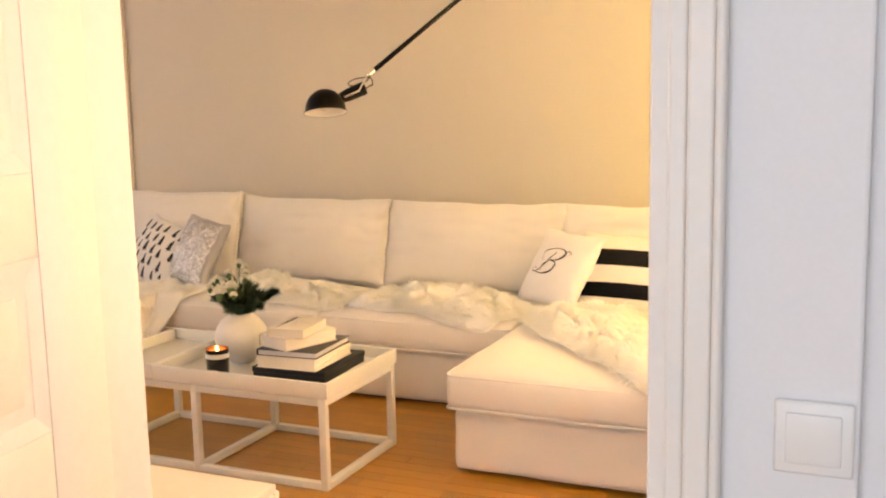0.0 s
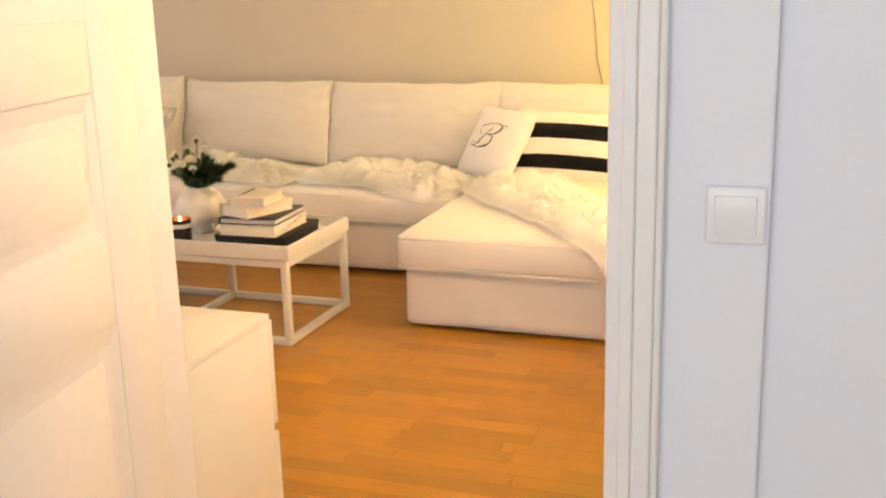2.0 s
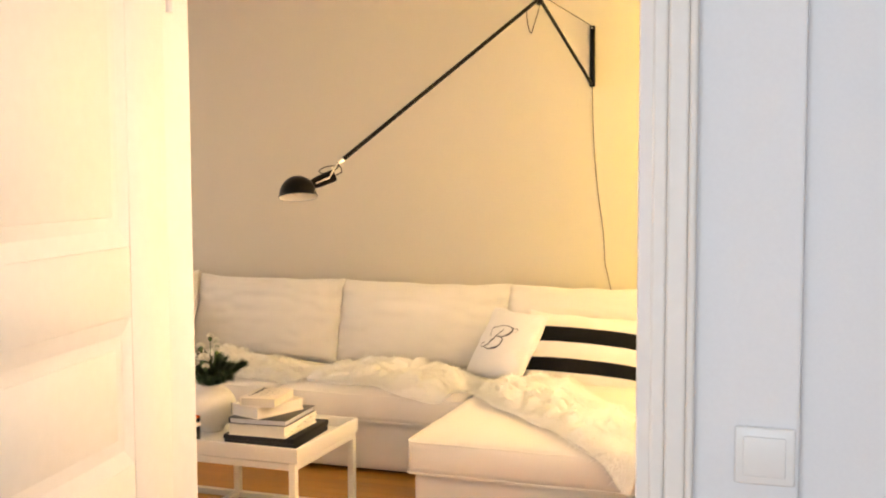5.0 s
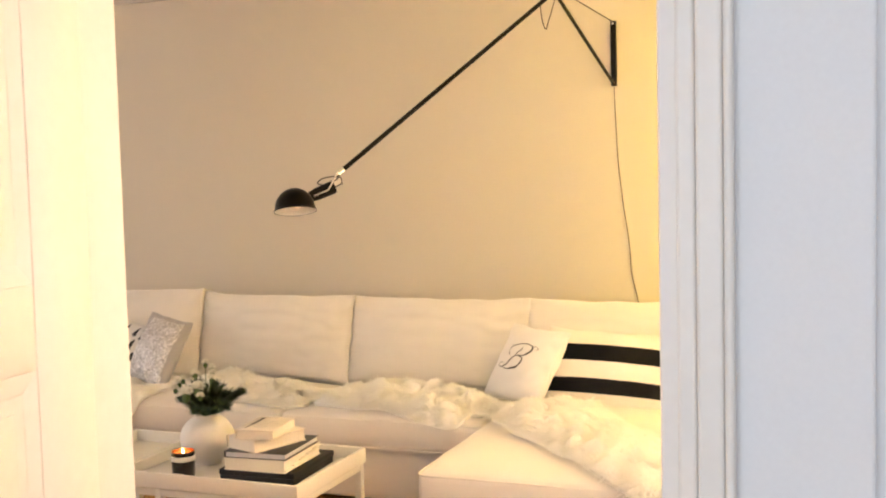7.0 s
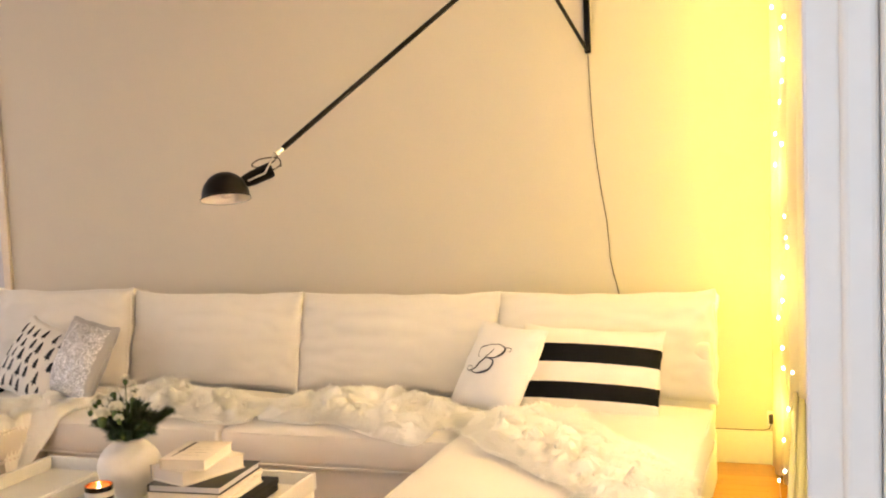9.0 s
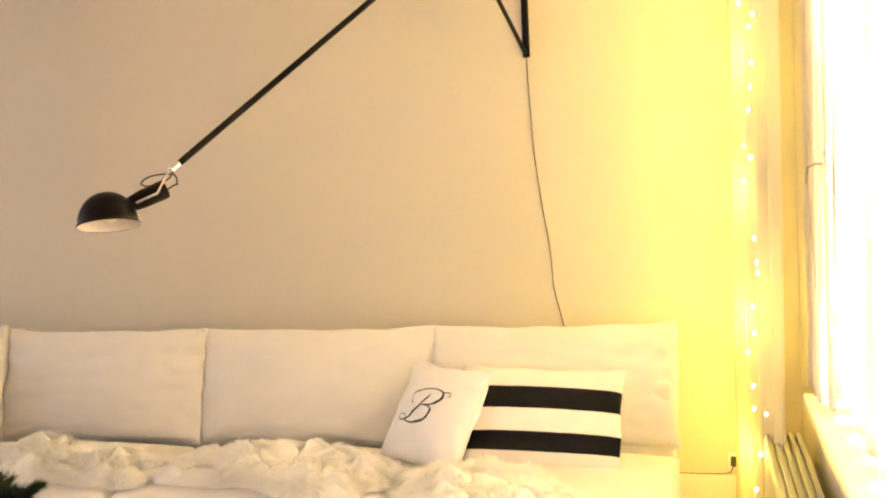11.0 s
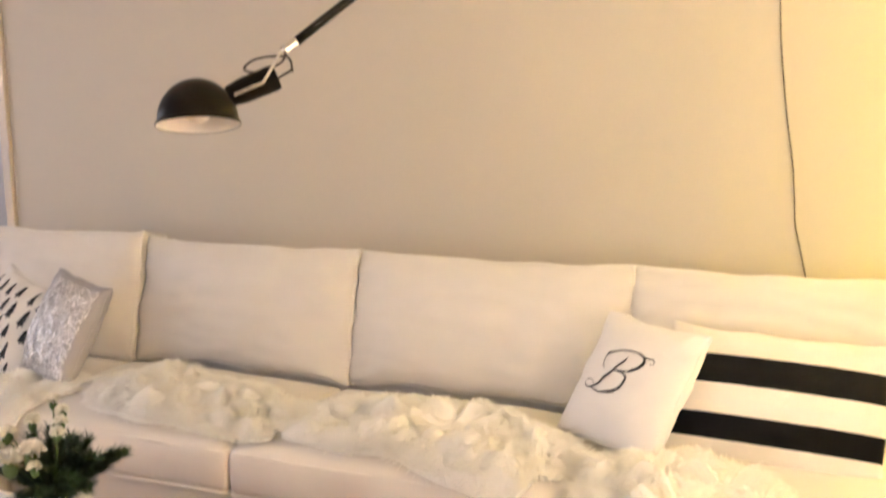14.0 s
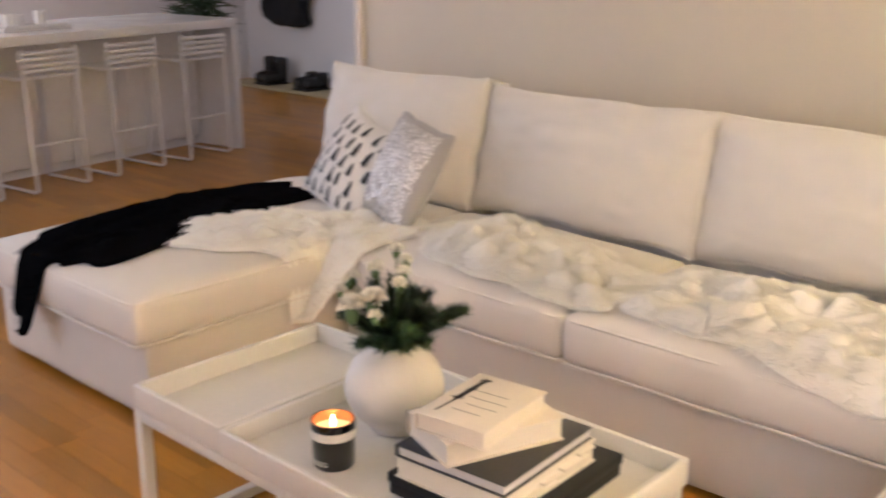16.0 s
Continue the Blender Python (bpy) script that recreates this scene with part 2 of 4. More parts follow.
M_label = mat("white_label", (0.78, 0.76, 0.72), 0.5, bump=0.02)
M_copper = mat("copper_rim", (0.72, 0.36, 0.18), 0.25, metal=1.0, bump=0.0)
M_wax = glow("lit_wax", (1.0, 0.62, 0.25), 0.9)
M_flame = glow("flame", (1.0, 0.72, 0.30), 14)
M_bead = glow("string_bulb", (1.0, 0.80, 0.38), 26)
M_linen = mat("white_linen", (0.80, 0.77, 0.73), 0.9, var=0.03, scale=6, fine=380, bump=0.25, sheen=0.2)
M_silver = mat("silver_sequin", (0.80, 0.78, 0.77), 0.35, metal=0.4, var=0.05, scale=12, island=0.40, bump=0.0)
M_silvercloth = mat("silver_grey_cloth", (0.45, 0.43, 0.43), 0.7, var=0.08, fine=250, bump=0.3, sheen=0.3)
M_switch = mat("switch_plastic", (0.80, 0.79, 0.77), 0.35, bump=0.0, var=0.01)
M_sill = mat("window_sill_paint", (0.78, 0.75, 0.68), 0.35, var=0.03, bump=0.03)
M_frame = mat("window_frame_paint", (0.62, 0.60, 0.60), 0.35, var=0.03, bump=0.03)
M_radiator = mat("grey_radiator_paint", (0.33, 0.32, 0.31), 0.45, var=0.05, bump=0.03)
M_stone = mat("white_worktop", (0.74, 0.71, 0.68), 0.22, var=0.04, scale=5, bump=0.0)
M_isl = mat("island_panel", (0.78, 0.75, 0.72), 0.45, var=0.03, bump=0.02)
M_stool = mat("white_stool_steel", (0.74, 0.71, 0.68), 0.35, var=0.03, bump=0.0)
M_coat = mat("black_coat_cloth", (0.010, 0.010, 0.012), 0.9, var=0.2, fine=150, bump=0.3)
M_shoe = mat("black_leather", (0.012, 0.011, 0.010), 0.4, var=0.2, bump=0.1)
M_rug = mat("straw_mat", (0.45, 0.38, 0.22), 0.9, var=0.12, fine=120, bump=0.4)
M_dust = mat("floor_subbase", (0.16, 0.07, 0.02), 0.8)
M_glass = bpy.data.materials.new("window_glass")
M_glass.use_nodes = True
_b = M_glass.node_tree.nodes["Principled BSDF"]
_b.inputs["Transmission Weight"].default_value, _b.inputs["Roughness"].default_value, _b.inputs["IOR"].default_value = 1.0, 0.02, 1.45


def wood(name, source):
    """Oak strips: long grain along x, tone that differs from strip to strip, satin varnish."""
    m = mat(name, (0.40, 0.178, 0.010), 0.33, var=0.12, scale=4, fine=70, bump=0.03, coat=0.12, **source)
    nt = m.node_tree
    mp = nt.nodes.new("ShaderNodeMapping")
    mp.inputs["Scale"].default_value = (0.10, 1.0, 1.0)
    tc = [n for n in nt.nodes if n.type == "TEX_COORD"][0]
    nt.links.new(tc.outputs["Object"], mp.inputs["Vector"])
    for n in nt.nodes:
        if n.type == "TEX_NOISE":
            nt.links.new(mp.outputs[0], n.inputs["Vector"])
    return m


M_oak = wood("oak_strip", dict(rand=0.15))
M_oakrest = wood("oak_strip_rest", dict(island=0.15))


def stripes(name, zs):
    """Knitted cotton with dyed black bands at the heights in zs."""
    m = mat(name, (0.78, 0.74, 0.67), 0.92, var=0.06, scale=8, fine=260, bump=0.5, dist=0.002)
    nt = m.node_tree
    b = nt.nodes["Principled BSDF"]
    b.inputs["Specular IOR Level"].default_value = 0.1
    base = b.inputs["Base Color"].links[0].from_socket
    tc = [n for n in nt.nodes if n.type == "TEX_COORD"][0]
    sep = nt.nodes.new("ShaderNodeSeparateXYZ")
    nt.links.new(tc.outputs["Object"], sep.inputs[0])
    total = None
    for lo, hi in zs:
        c = nt.nodes.new("ShaderNodeMath")
        c.operation = "COMPARE"
        c.inputs[1].default_value, c.inputs[2].default_value = (lo + hi) / 2, (hi - lo) / 2
        nt.links.new(sep.outputs["Z"], c.inputs[0])
        if total is None:
            total = c.outputs[0]
        else:
            a = nt.nodes.new("ShaderNodeMath")
            a.operation = "ADD"
            nt.links.new(total, a.inputs[0])
            nt.links.new(c.outputs[0], a.inputs[1])
            total = a.outputs[0]
    mix = nt.nodes.new("ShaderNodeMix")
    mix.data_type = "RGBA"
    nt.links.new(total, mix.inputs["Factor"])
    nt.links.new(base, mix.inputs["A"])
    mix.inputs["B"].default_value = (0.010, 0.010, 0.011, 1)
    nt.links.new(mix.outputs["Result"], b.inputs["Base Color"])
    return m


M_stripe = stripes("striped_knit", ((-0.122, -0.055), (0.025, 0.104)))


def sheer(name, color, amount):
    m = mat(name, color, 0.9, var=0.03, fine=300, bump=0.1)
    nt = m.node_tree
    out, b = nt.nodes["Material Output"], nt.nodes["Principled BSDF"]
    tl, mx = nt.nodes.new("ShaderNodeBsdfTranslucent"), nt.nodes.new("ShaderNodeMixShader")
    tl.inputs[0].default_value = (*color, 1)
    mx.inputs[0].default_value = amount
    nt.links.new(b.outputs[0], mx.inputs[1])
    nt.links.new(tl.outputs[0], mx.inputs[2])
    nt.links.new(mx.outputs[0], out.inputs[0])
    return m


M_curtain = sheer("sheer_curtain", (0.86, 0.82, 0.76), 0.55)

# ---- structure ----
WB, DH, DR = 0.366, -3.915, -3.808      # back wall's face; door wall's hall face and room face
XW, XE, XL = 1.40, -3.13, -8.2        # window wall's face; end of the back wall; far kitchen wall
JL, JR, TOP, H = 0.435, 1.288, 2.06, 2.62


def struct(name, bm, material, label, category="wall"):
    return tagged(part(name, bm, material, smooth=False), label, category, kind="structure")


struct("wall_back", boxes(((XE, WB, 0), (1.6, WB + 0.12, H)), bevel=0.004), M_wall, "warm white painted wall behind the sofa")
# the opening from x -3.6 to -1.6 is added for the side fill light
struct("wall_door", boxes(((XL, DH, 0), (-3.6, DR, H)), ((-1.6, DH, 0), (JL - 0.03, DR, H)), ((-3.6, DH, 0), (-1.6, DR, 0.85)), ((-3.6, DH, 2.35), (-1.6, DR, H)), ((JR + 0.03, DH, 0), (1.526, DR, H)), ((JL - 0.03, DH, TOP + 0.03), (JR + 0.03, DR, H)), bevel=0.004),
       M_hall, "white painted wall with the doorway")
struct("wall_recess", boxes(((1.5262, -3.888, 0), (3.0, -3.69, H))), M_hall, "white painted recessed hall wall")
WY0, WY1, WZ0, WZ1 = -3.40, -0.62, 0.66, 2.36
struct("wall_window", boxes(((XW, WY1, 0), (XW + 0.2, WB - 0.002, H)), ((XW, -3.795, 0), (XW + 0.18, WY0, H)), ((XW, WY0, 0), (XW + 0.2, WY1, WZ0)), ((XW, WY0, WZ1), (XW + 0.2, WY1, H))),
       M_gloss, "warm white wall round the window")
struct("wall_hall_side", boxes(((-0.75, -7.6, 0), (-0.6, DH - 0.002, H)), ((3.0, -7.6, 0), (3.12, -3.69, H))), M_hall, "white hall side walls")
struct("wall_hall_end", boxes(((-0.6, -7.6, 0), (0.0, -7.5, H)), ((2.4, -7.6, 0), (3.0, -7.5, H)), ((0.0, -7.6, 0), (2.4, -7.5, 0.7)), ((0.0, -7.6, 2.3), (2.4, -7.5, H))), M_hall, "white hall wall with a window")
struct("wall_kitchen", boxes(((XL - 0.12, DH, 0), (XL, -3.0, H)), ((XL - 0.12, -0.2, 0), (XL, 3.62, H)), ((XL - 0.12, -3.0, 0), (XL, -0.2, 0.8)), ((XL - 0.12, -3.0, 2.3), (XL, -0.2, H))),
       M_hall, "white kitchen wall with a window")
struct("wall_entry", boxes(((XL, 3.5, 0), (XE, 3.62, H))), M_hall, "white entry wall behind the coat")
struct("wall_entry_side", boxes(((XE + 0.002, WB + 0.121, 0), (XE + 0.12, 3.5, H))), M_hall, "white wall along the entry passage")
struct("ceiling", boxes(((XL - 0.12, -7.6, H + 0.002), (3.12, 3.62, H + 0.12))), M_ceil, "white painted ceiling", "ceiling")
floor = struct("floor", boxes(((XL - 0.12, DH, -0.12), (1.6, 3.62, -0.014)), ((-0.75, -7.6, -0.12), (3.12, DH - 0.0002, -0.014))), M_dust, "varnished oak strip parquet floor", "floor")
struct("baseboard", boxes(((XE, WB - 0.014, 0), (XW - 0.002, WB - 0.001, 0.155)), ((XW - 0.014, -3.78, 0), (XW - 0.001, WB - 0.016, 0.15)), bevel=0.003), M_gloss, "white painted baseboard", "baseboard")
struct("wall_end_trim", boxes(((XE - 0.055, WB - 0.018, 0), (XE - 0.002, WB + 0.14, 2.30)), bevel=0.006), mat("pale_trim_paint", (0.70, 0.62, 0.52), 0.45), "pale painted trim on the wall's end", "trim")

# door lining and casings
struct("door_lining", boxes(((JL - 0.028, DH + 0.002, 0), (JL, DR - 0.002, TOP)), ((JR, DH - 0.004, 0), (JR + 0.028, DR - 0.002, TOP)), ((JL - 0.028, DH + 0.002, TOP + 0.001), (JR + 0.028, DR - 0.002, TOP + 0.028)), bevel=0.003),
       M_gloss, "white painted door lining", "trim")


def casing(name, x0, x1, y, out, label):
    """A door casing with a bead, a flat and a rounded back edge, standing proud of the wall."""
    d = -1 if out < 0 else 1
    w = x1 - x0
    bm = boxes(((x0, y + d * 0.001, 0), (x0 + 0.345 * w, y + out * 0.72, TOP + 0.06)), ((x0 + 0.352 * w, y + d * 0.001, 0), (x0 + 0.825 * w, y + out, TOP + 0.06)),
               ((x0 + 0.832 * w, y + d * 0.001, 0), (x1, y + out * 1.25, TOP + 0.06)), bevel=0.005, seg=3)
    return struct(name, bm, M_gloss, label, "trim")


casing("door_casing", JR + 0.022, JR + 0.088, DH, -0.02, "white moulded door casing on the hall side")
casing("door_casing", JR + 0.012, JR + 0.058, DR, 0.012, "white door casing on the room side")
struct("door_casing", boxes(((JL - 0.09, DR + 0.001, 0), (JL - 0.012, DR + 0.014, TOP + 0.06)), ((JL - 0.09, DR + 0.001, TOP + 0.065), (JR + 0.058, DR + 0.014, TOP + 0.14)), bevel=0.004), M_gloss, "white door casing on the room side", "trim")
sp = tagged(part("strike_plate", boxes(((JR - 0.0015, DH + 0.018, 0.93), (JR + 0.001, DH + 0.042, 1.07)), bevel=0.0008), M_chrome), "narrow steel strike plate in the door lining", "strike plate")

# the open door leaf
leaf = thing("door_1", pose(0.447, -3.90, 0, 0, 0, math.degrees(math.atan2(-0.987, 0.16))), "white panelled interior door standing open into the hall", "door", kind="structure")
LW, LH = 0.86, 2.04
rails = ((0.012, 0.22), (0.835, 0.978), (1.228, 1.345), (1.91, LH))
part("stile", boxes(((0.010, -0.04, 0.012), (0.152, 0, LH)), bevel=0.003), M_gloss, leaf)
part("stile", boxes(((LW - 0.14, -0.04, 0.012), (LW, 0, LH)), bevel=0.003), M_gloss, leaf)
for a, b in rails:
    part("rail", boxes(((0.1525, -0.04, a), (LW - 0.1405, -0.0006, b)), bevel=0.002), M_gloss, leaf)
for (_, a), (b, _) in zip(rails, rails[1:]):
    bm = boxes(((0.149, -0.03, a - 0.004), (LW - 0.137, -0.006, b + 0.004)))
    # sloped moulding round the field, then the raised field
    x0, x1, s = 0.1525, LW - 0.1405, 0.028
    outer = [(x0, -0.0012, a), (x1, -0.0012, a), (x1, -0.0012, b), (x0, -0.0012, b)]
    inner = [(x0 + s, -0.0055, a + s), (x1 - s, -0.0055, a + s), (x1 - s, -0.0055, b - s), (x0 + s, -0.0055, b - s)]
    vo, vi = [bm.verts.new(p) for p in outer], [bm.verts.new(p) for p in inner]
    for k in range(4):
        bm.faces.new((vo[k], vo[(k + 1) % 4], vi[(k + 1) % 4], vi[k]))
    part("panel", bm, M_gloss, leaf, smooth=False)
    part("panel_field", boxes(((x0 + 0.05, -0.02, a + 0.05), (x1 - 0.05, -0.004, b - 0.05)), bevel=0.0016, seg=2), M_gloss, leaf)
for hz in (0.25, 1.75):
    part("hinge", lathe(bmesh.new(), [(0, hz), (0.007, hz), (0.007, hz + 0.09), (0, hz + 0.09)], 12, Matrix.Translation((-0.004, 0.006, 0))), M_gloss, leaf, "painted barrel hinge")

# light switch
sw = thing("light_switch", pose(1.478, DH, 1.047), "square white plastic rocker light switch on the hall wall", "light switch")
part("frame", boxes(((-0.043, -0.009, -0.043), (0.043, -0.0005, 0.043)), bevel=0.004, seg=3), M_switch, sw)
rk = boxes(((-0.030, -0.0125, -0.030), (0.030, -0.007, 0.030)), bevel=0.002)
bmesh.ops.rotate(rk, verts=rk.verts, matrix=Matrix.Rotation(radians(3), 3, "X"))
part("rocker", rk, M_switch, sw)

# window
win = thing("window_1", pose(XW, 0, 0), "tall white framed window with a deep painted sill", "window", kind="structure")
part("window_sill", boxes(((-0.07, WY0 - 0.08, WZ0 + 0.001), (0.10, WY1 + 0.08, WZ0 + 0.035)), bevel=0.008, seg=3), M_sill, win)
fr = [((0.06, WY1 - 0.07, WZ0 + 0.036), (0.14, WY1 - 0.001, WZ1 - 0.001)), ((0.06, WY0 + 0.001, WZ0 + 0.036), (0.14, WY0 + 0.07, WZ1 - 0.001)), ((0.06, WY0 + 0.071, WZ1 - 0.07), (0.14, WY1 - 0.071, WZ1 - 0.001)), ((0.06, WY0 + 0.071, WZ0 + 0.036), (0.14, WY1 - 0.071, WZ0 + 0.09))]
part("window_frame", boxes(*fr, bevel=0.004), M_frame, win)
for y in (WY1 - 0.72, WY1 - 1.45):
    part("mullion", boxes(((0.055, y - 0.04, WZ0 + 0.091), (0.142, y + 0.04, WZ1 - 0.071)), bevel=0.005), M_frame, win)
cs = boxes(((-0.016, WY1 + 0.001, WZ0 + 0.036), (-0.001, WY1 + 0.10, WZ1 + 0.10)), ((-0.016, WY0 - 0.10, WZ0 + 0.036), (-0.001, WY0 - 0.001, WZ1 + 0.10)), ((-0.016, WY0 - 0.099, WZ1 + 0.101), (-0.001, WY1 + 0.099, WZ1 + 0.19)), bevel=0.004)
part("window_casing", cs, M_gloss, win)
# the sash that stands ajar at the far jamb, with its stay
sash = boxes(((-0.014, WY1 - 0.182, WZ0 + 0.036), (0.005, WY1 - 0.142, WZ1 - 0.09)), bevel=0.004)
part("sash", sash, M_frame, win, "grey-white sash edge standing ajar")
lt = tube(bmesh.new(), [(-0.014, WY1 - 0.16, 1.44), (-0.04, WY1 - 0.145, 1.44), (-0.058, WY1 - 0.12, 1.43), (-0.062, WY1 - 0.11, 1.38)], 0.004)
box(lt, (-0.020, WY1 - 0.172, 1.40), (-0.0145, WY1 - 0.150, 1.48), 0.002)
part("window_stay", lt, M_chrome, win, "small steel window hook")
panes = [(WY1 - 0.68, WY1 - 0.071), (WY1 - 1.41, WY1 - 0.76), (WY0 + 0.071, WY1 - 1.49)]
for a, b in panes:
    g = part("pane", boxes(((0.098, a, WZ0 + 0.091), (0.102, b, WZ1 - 0.071))), M_glass, win, smooth=False)
    g.visible_shadow = False

# radiator cover under the window
rad = thing("radiator", pose(1.285, -1.1, 0), "grey panel radiator with a slatted top under the window", "radiator")
part("panel", boxes(((-0.06, -1.55, 0.10), (0.075, 1.0, 0.44)), bevel=0.008, seg=3), M_radiator, rad)
for k in range(5):
    part("slat", boxes(((-0.058 + 0.028 * k, -1.54, 0.442), (-0.040 + 0.028 * k, 0.99, 0.456)), bevel=0.002), M_radiator, rad)
for y in (-1.3, 0.95):
    part("foot", boxes(((-0.02, y, 0), (0.03, y + 0.04, 0.099))), M_radiator, rad)

# ---- things by the window ----


def curtain(name, x0, y0, x1, y1, z0, z1, waves, amp, label, seed):
    th = thing(name, pose(0, 0, 0), label, "curtain")
    bm = bmesh.new()
    n, mz = waves * 12, 26
    d = Vector((x1 - x0, y1 - y0, 0))
    nrm = Vector((-d.y, d.x, 0)).normalized()
    grid = []
    for i in range(n + 1):
        col = []
        for j in range(mz + 1):
            s, t = i / n, j / mz
            a = amp * (0.55 + 0.45 * t) * math.sin(2 * math.pi * waves * s + 0.8 * math.sin(3 * t + seed)) + 0.008 * noise.noise(Vector((s * 5, t * 3, seed)))
            col.append(bm.verts.new(Vector((x0, y0, 0)) + d * (s + 0.02 * math.sin(5 * t + seed)) + nrm * a + Vector((0, 0, z1 + (z0 - z1) * t))))
        grid.append(col)
    for i in range(n):
        for j in range(mz):
            bm.faces.new((grid[i][j], grid[i + 1][j], grid[i + 1][j + 1], grid[i][j + 1]))
    ob = part("fabric", bm, M_curtain, th)
    sol = ob.modifiers.new("thickness", "SOLIDIFY")
    sol.thickness = 0.0015
    part("heading", tube(bmesh.new(), [(x0, y0, z1 + 0.002), (x1, y1, z1 + 0.002)], 0.012), M_linen, th)
    return th


curtain("curtain", 1.135, 0.255, 1.285, -0.30, 0.02, 2.52, 4, 0.022, "gathered sheer white curtain hanging in the corner by the window", 0.3)
curtain("curtain", 1.428, -0.70, 1.428, -3.34, 0.72, 2.52, 12, 0.018, "sheer white curtain drawn across the window", 1.7)
curtain("curtain", 1.372, -0.36, 1.376, -0.70, 0.70, 2.52, 4, 0.016, "sheer white curtain gathered at the window's edge", 2.6)
rod = tagged(part("curtain_rail", boxes(((1.13, -3.2, 2.54), (1.34, 0.31, 2.618)), bevel=0.004), M_gloss), "white ceiling curtain rail above the window", "curtain rail")


def light_string(x, y, z0, z1, n, seed, label):
    rnd = random.Random(seed)
    th = thing("string_lights", pose(x, y, 0), label, "string lights", "string lights on the curtain")
    pts = [(0.018 * math.sin(3.1 * k / 8 + seed), 0.03 * math.sin(k / 7 + 2 * seed), z1 + (z0 - z1) * k / 60) for k in range(61)]
    part("wire", tube(bmesh.new(), pts, 0.0012, 5), M_label, th, "thin clear wire")
    for k in range(n):
        p = Vector(pts[min(60, int((k + 0.5 + rnd.uniform(-0.3, 0.3)) * 60 / n))]) + Vector((rnd.uniform(-0.01, 0.01), rnd.uniform(-0.012, 0.0), 0))
        bm = bmesh.new()
        bmesh.ops.create_icosphere(bm, subdivisions=1, radius=0.0052 + 0.002 * rnd.random(), matrix=Matrix.Translation(p) @ Matrix.Diagonal((1, 1, 1.4, 1)))
        part("bulb", bm, M_bead, th)
    return th


light_string(1.19, -0.22, 0.03, 2.5, 18, 1.0, "string of small warm yellow lights hanging on the curtain")
light_string(1.205, -0.25, 0.03, 2.5, 8, 2.3, "string of small warm yellow lights hanging on the curtain")
light_string(1.395, -0.95, 0.75, 2.5, 15, 3.1, "string of small warm yellow lights hanging at the window")
light_string(1.395, -1.45, 0.75, 2.5, 15, 4.2, "string of small warm yellow lights hanging at the window")
sk = thing("wall_socket", pose(1.125, WB - 0.001, 0.215), "small wall socket with a dark plug above the baseboard", "socket")
part("plate", boxes(((-0.02, -0.008, -0.035), (0.02, 0.0, 0.035)), bevel=0.003), M_switch, sk)
part("plug", boxes(((-0.012, -0.03, -0.02), (0.012, -0.0085, 0.022)), bevel=0.005), M_cable, sk, "dark plug")
part("cable", tube(bmesh.new(), [(0.0, -0.022, -0.018), (-0.012, -0.020, -0.045), (-0.04, -0.012, -0.054), (-0.30, -0.012, -0.0545)], 0.0022, 6), M_cable, sk, "thin dark cable along the baseboard")

# ---- chest by the doorway ----
chest = thing("chest_of_drawers", pose(-0.068, -3.79, 0), "low white chest of drawers standing beside the doorway", "chest of drawers")
CX, CD, CH = 0.40, 0.507, 0.605
part("side_panel", boxes(((CX - 0.02, 0, 0), (CX, CD - 0.02, CH - 0.021)), bevel=0.0015), M_chest, chest)
part("side_panel", boxes(((-CX, 0, 0), (-CX + 0.02, CD - 0.02, CH - 0.021)), bevel=0.0015), M_chest, chest)
part("top", boxes(((-CX, 0, CH - 0.02), (CX, CD - 0.012, CH)), bevel=0.0015), M_chest, chest)
part("back_panel", boxes(((-CX + 0.021, 0.002, 0.02), (CX - 0.021, 0.01, CH - 0.022))), M_chest, chest)
part("drawer_front", boxes(((-CX, CD - 0.019, 0.02), (CX, CD, 0.29)), bevel=0.002), M_chest, chest)
part("drawer_front", boxes(((-CX, CD - 0.019, 0.313), (CX, CD, 0.586)), bevel=0.002), M_chest, chest)
part("rail", boxes(((-CX + 0.021, CD - 0.05, 0.28), (CX - 0.021, CD - 0.022, 0.325))), M_chest, chest)

# ---- sofa ----
sofa = thing("sectional_sofa", pose(0, 0, 0), "large U-shaped white slipcovered sofa with two chaises", "sofa")
X0, X1, X2, X3, X4 = -2.88, -1.935, -1.0, 0.0, 0.925
YF, YC = -0.925, -1.668
ZS, ZP = 0.398, 0.262


def sofa_base(x0, x1, y0, y1, nm):
    part(nm, softbox((x0 + 0.018, y0 + 0.038, 0.014), (x1 - 0.018, y1, ZP - 0.006), 0.022, puff=0.004, wrinkle=0.004, n=10, seed=x0), M_sofa, sofa)
    part("plinth", boxes(((x0 + 0.05, y0 + 0.09, 0), (x1 - 0.05, y1 - 0.04, 0.034))), M_under, sofa, "dark recessed plinth")


def seat(x0, x1, y0, y1, seed):
    ob = part("seat_cushion", softbox((x0 + 0.004, y0, ZP), (x1 - 0.004, y1, ZS), 0.022, crown=0.052, puff=0.012, wrinkle=0.006, n=16, seed=seed), M_sofa, sofa)
    for z, s in ((ZS - 0.006, 0.0), (ZP + 0.004, 0.004)):
        part("piping", tube(bmesh.new(), loop_path(x0 + 0.006 - s, x1 - 0.006 + s, y0 + 0.002 - s, y1, z, 0.03, wob=0.004, seed=seed), 0.0048, 6, closed=True), M_pipe, ob)
    return ob


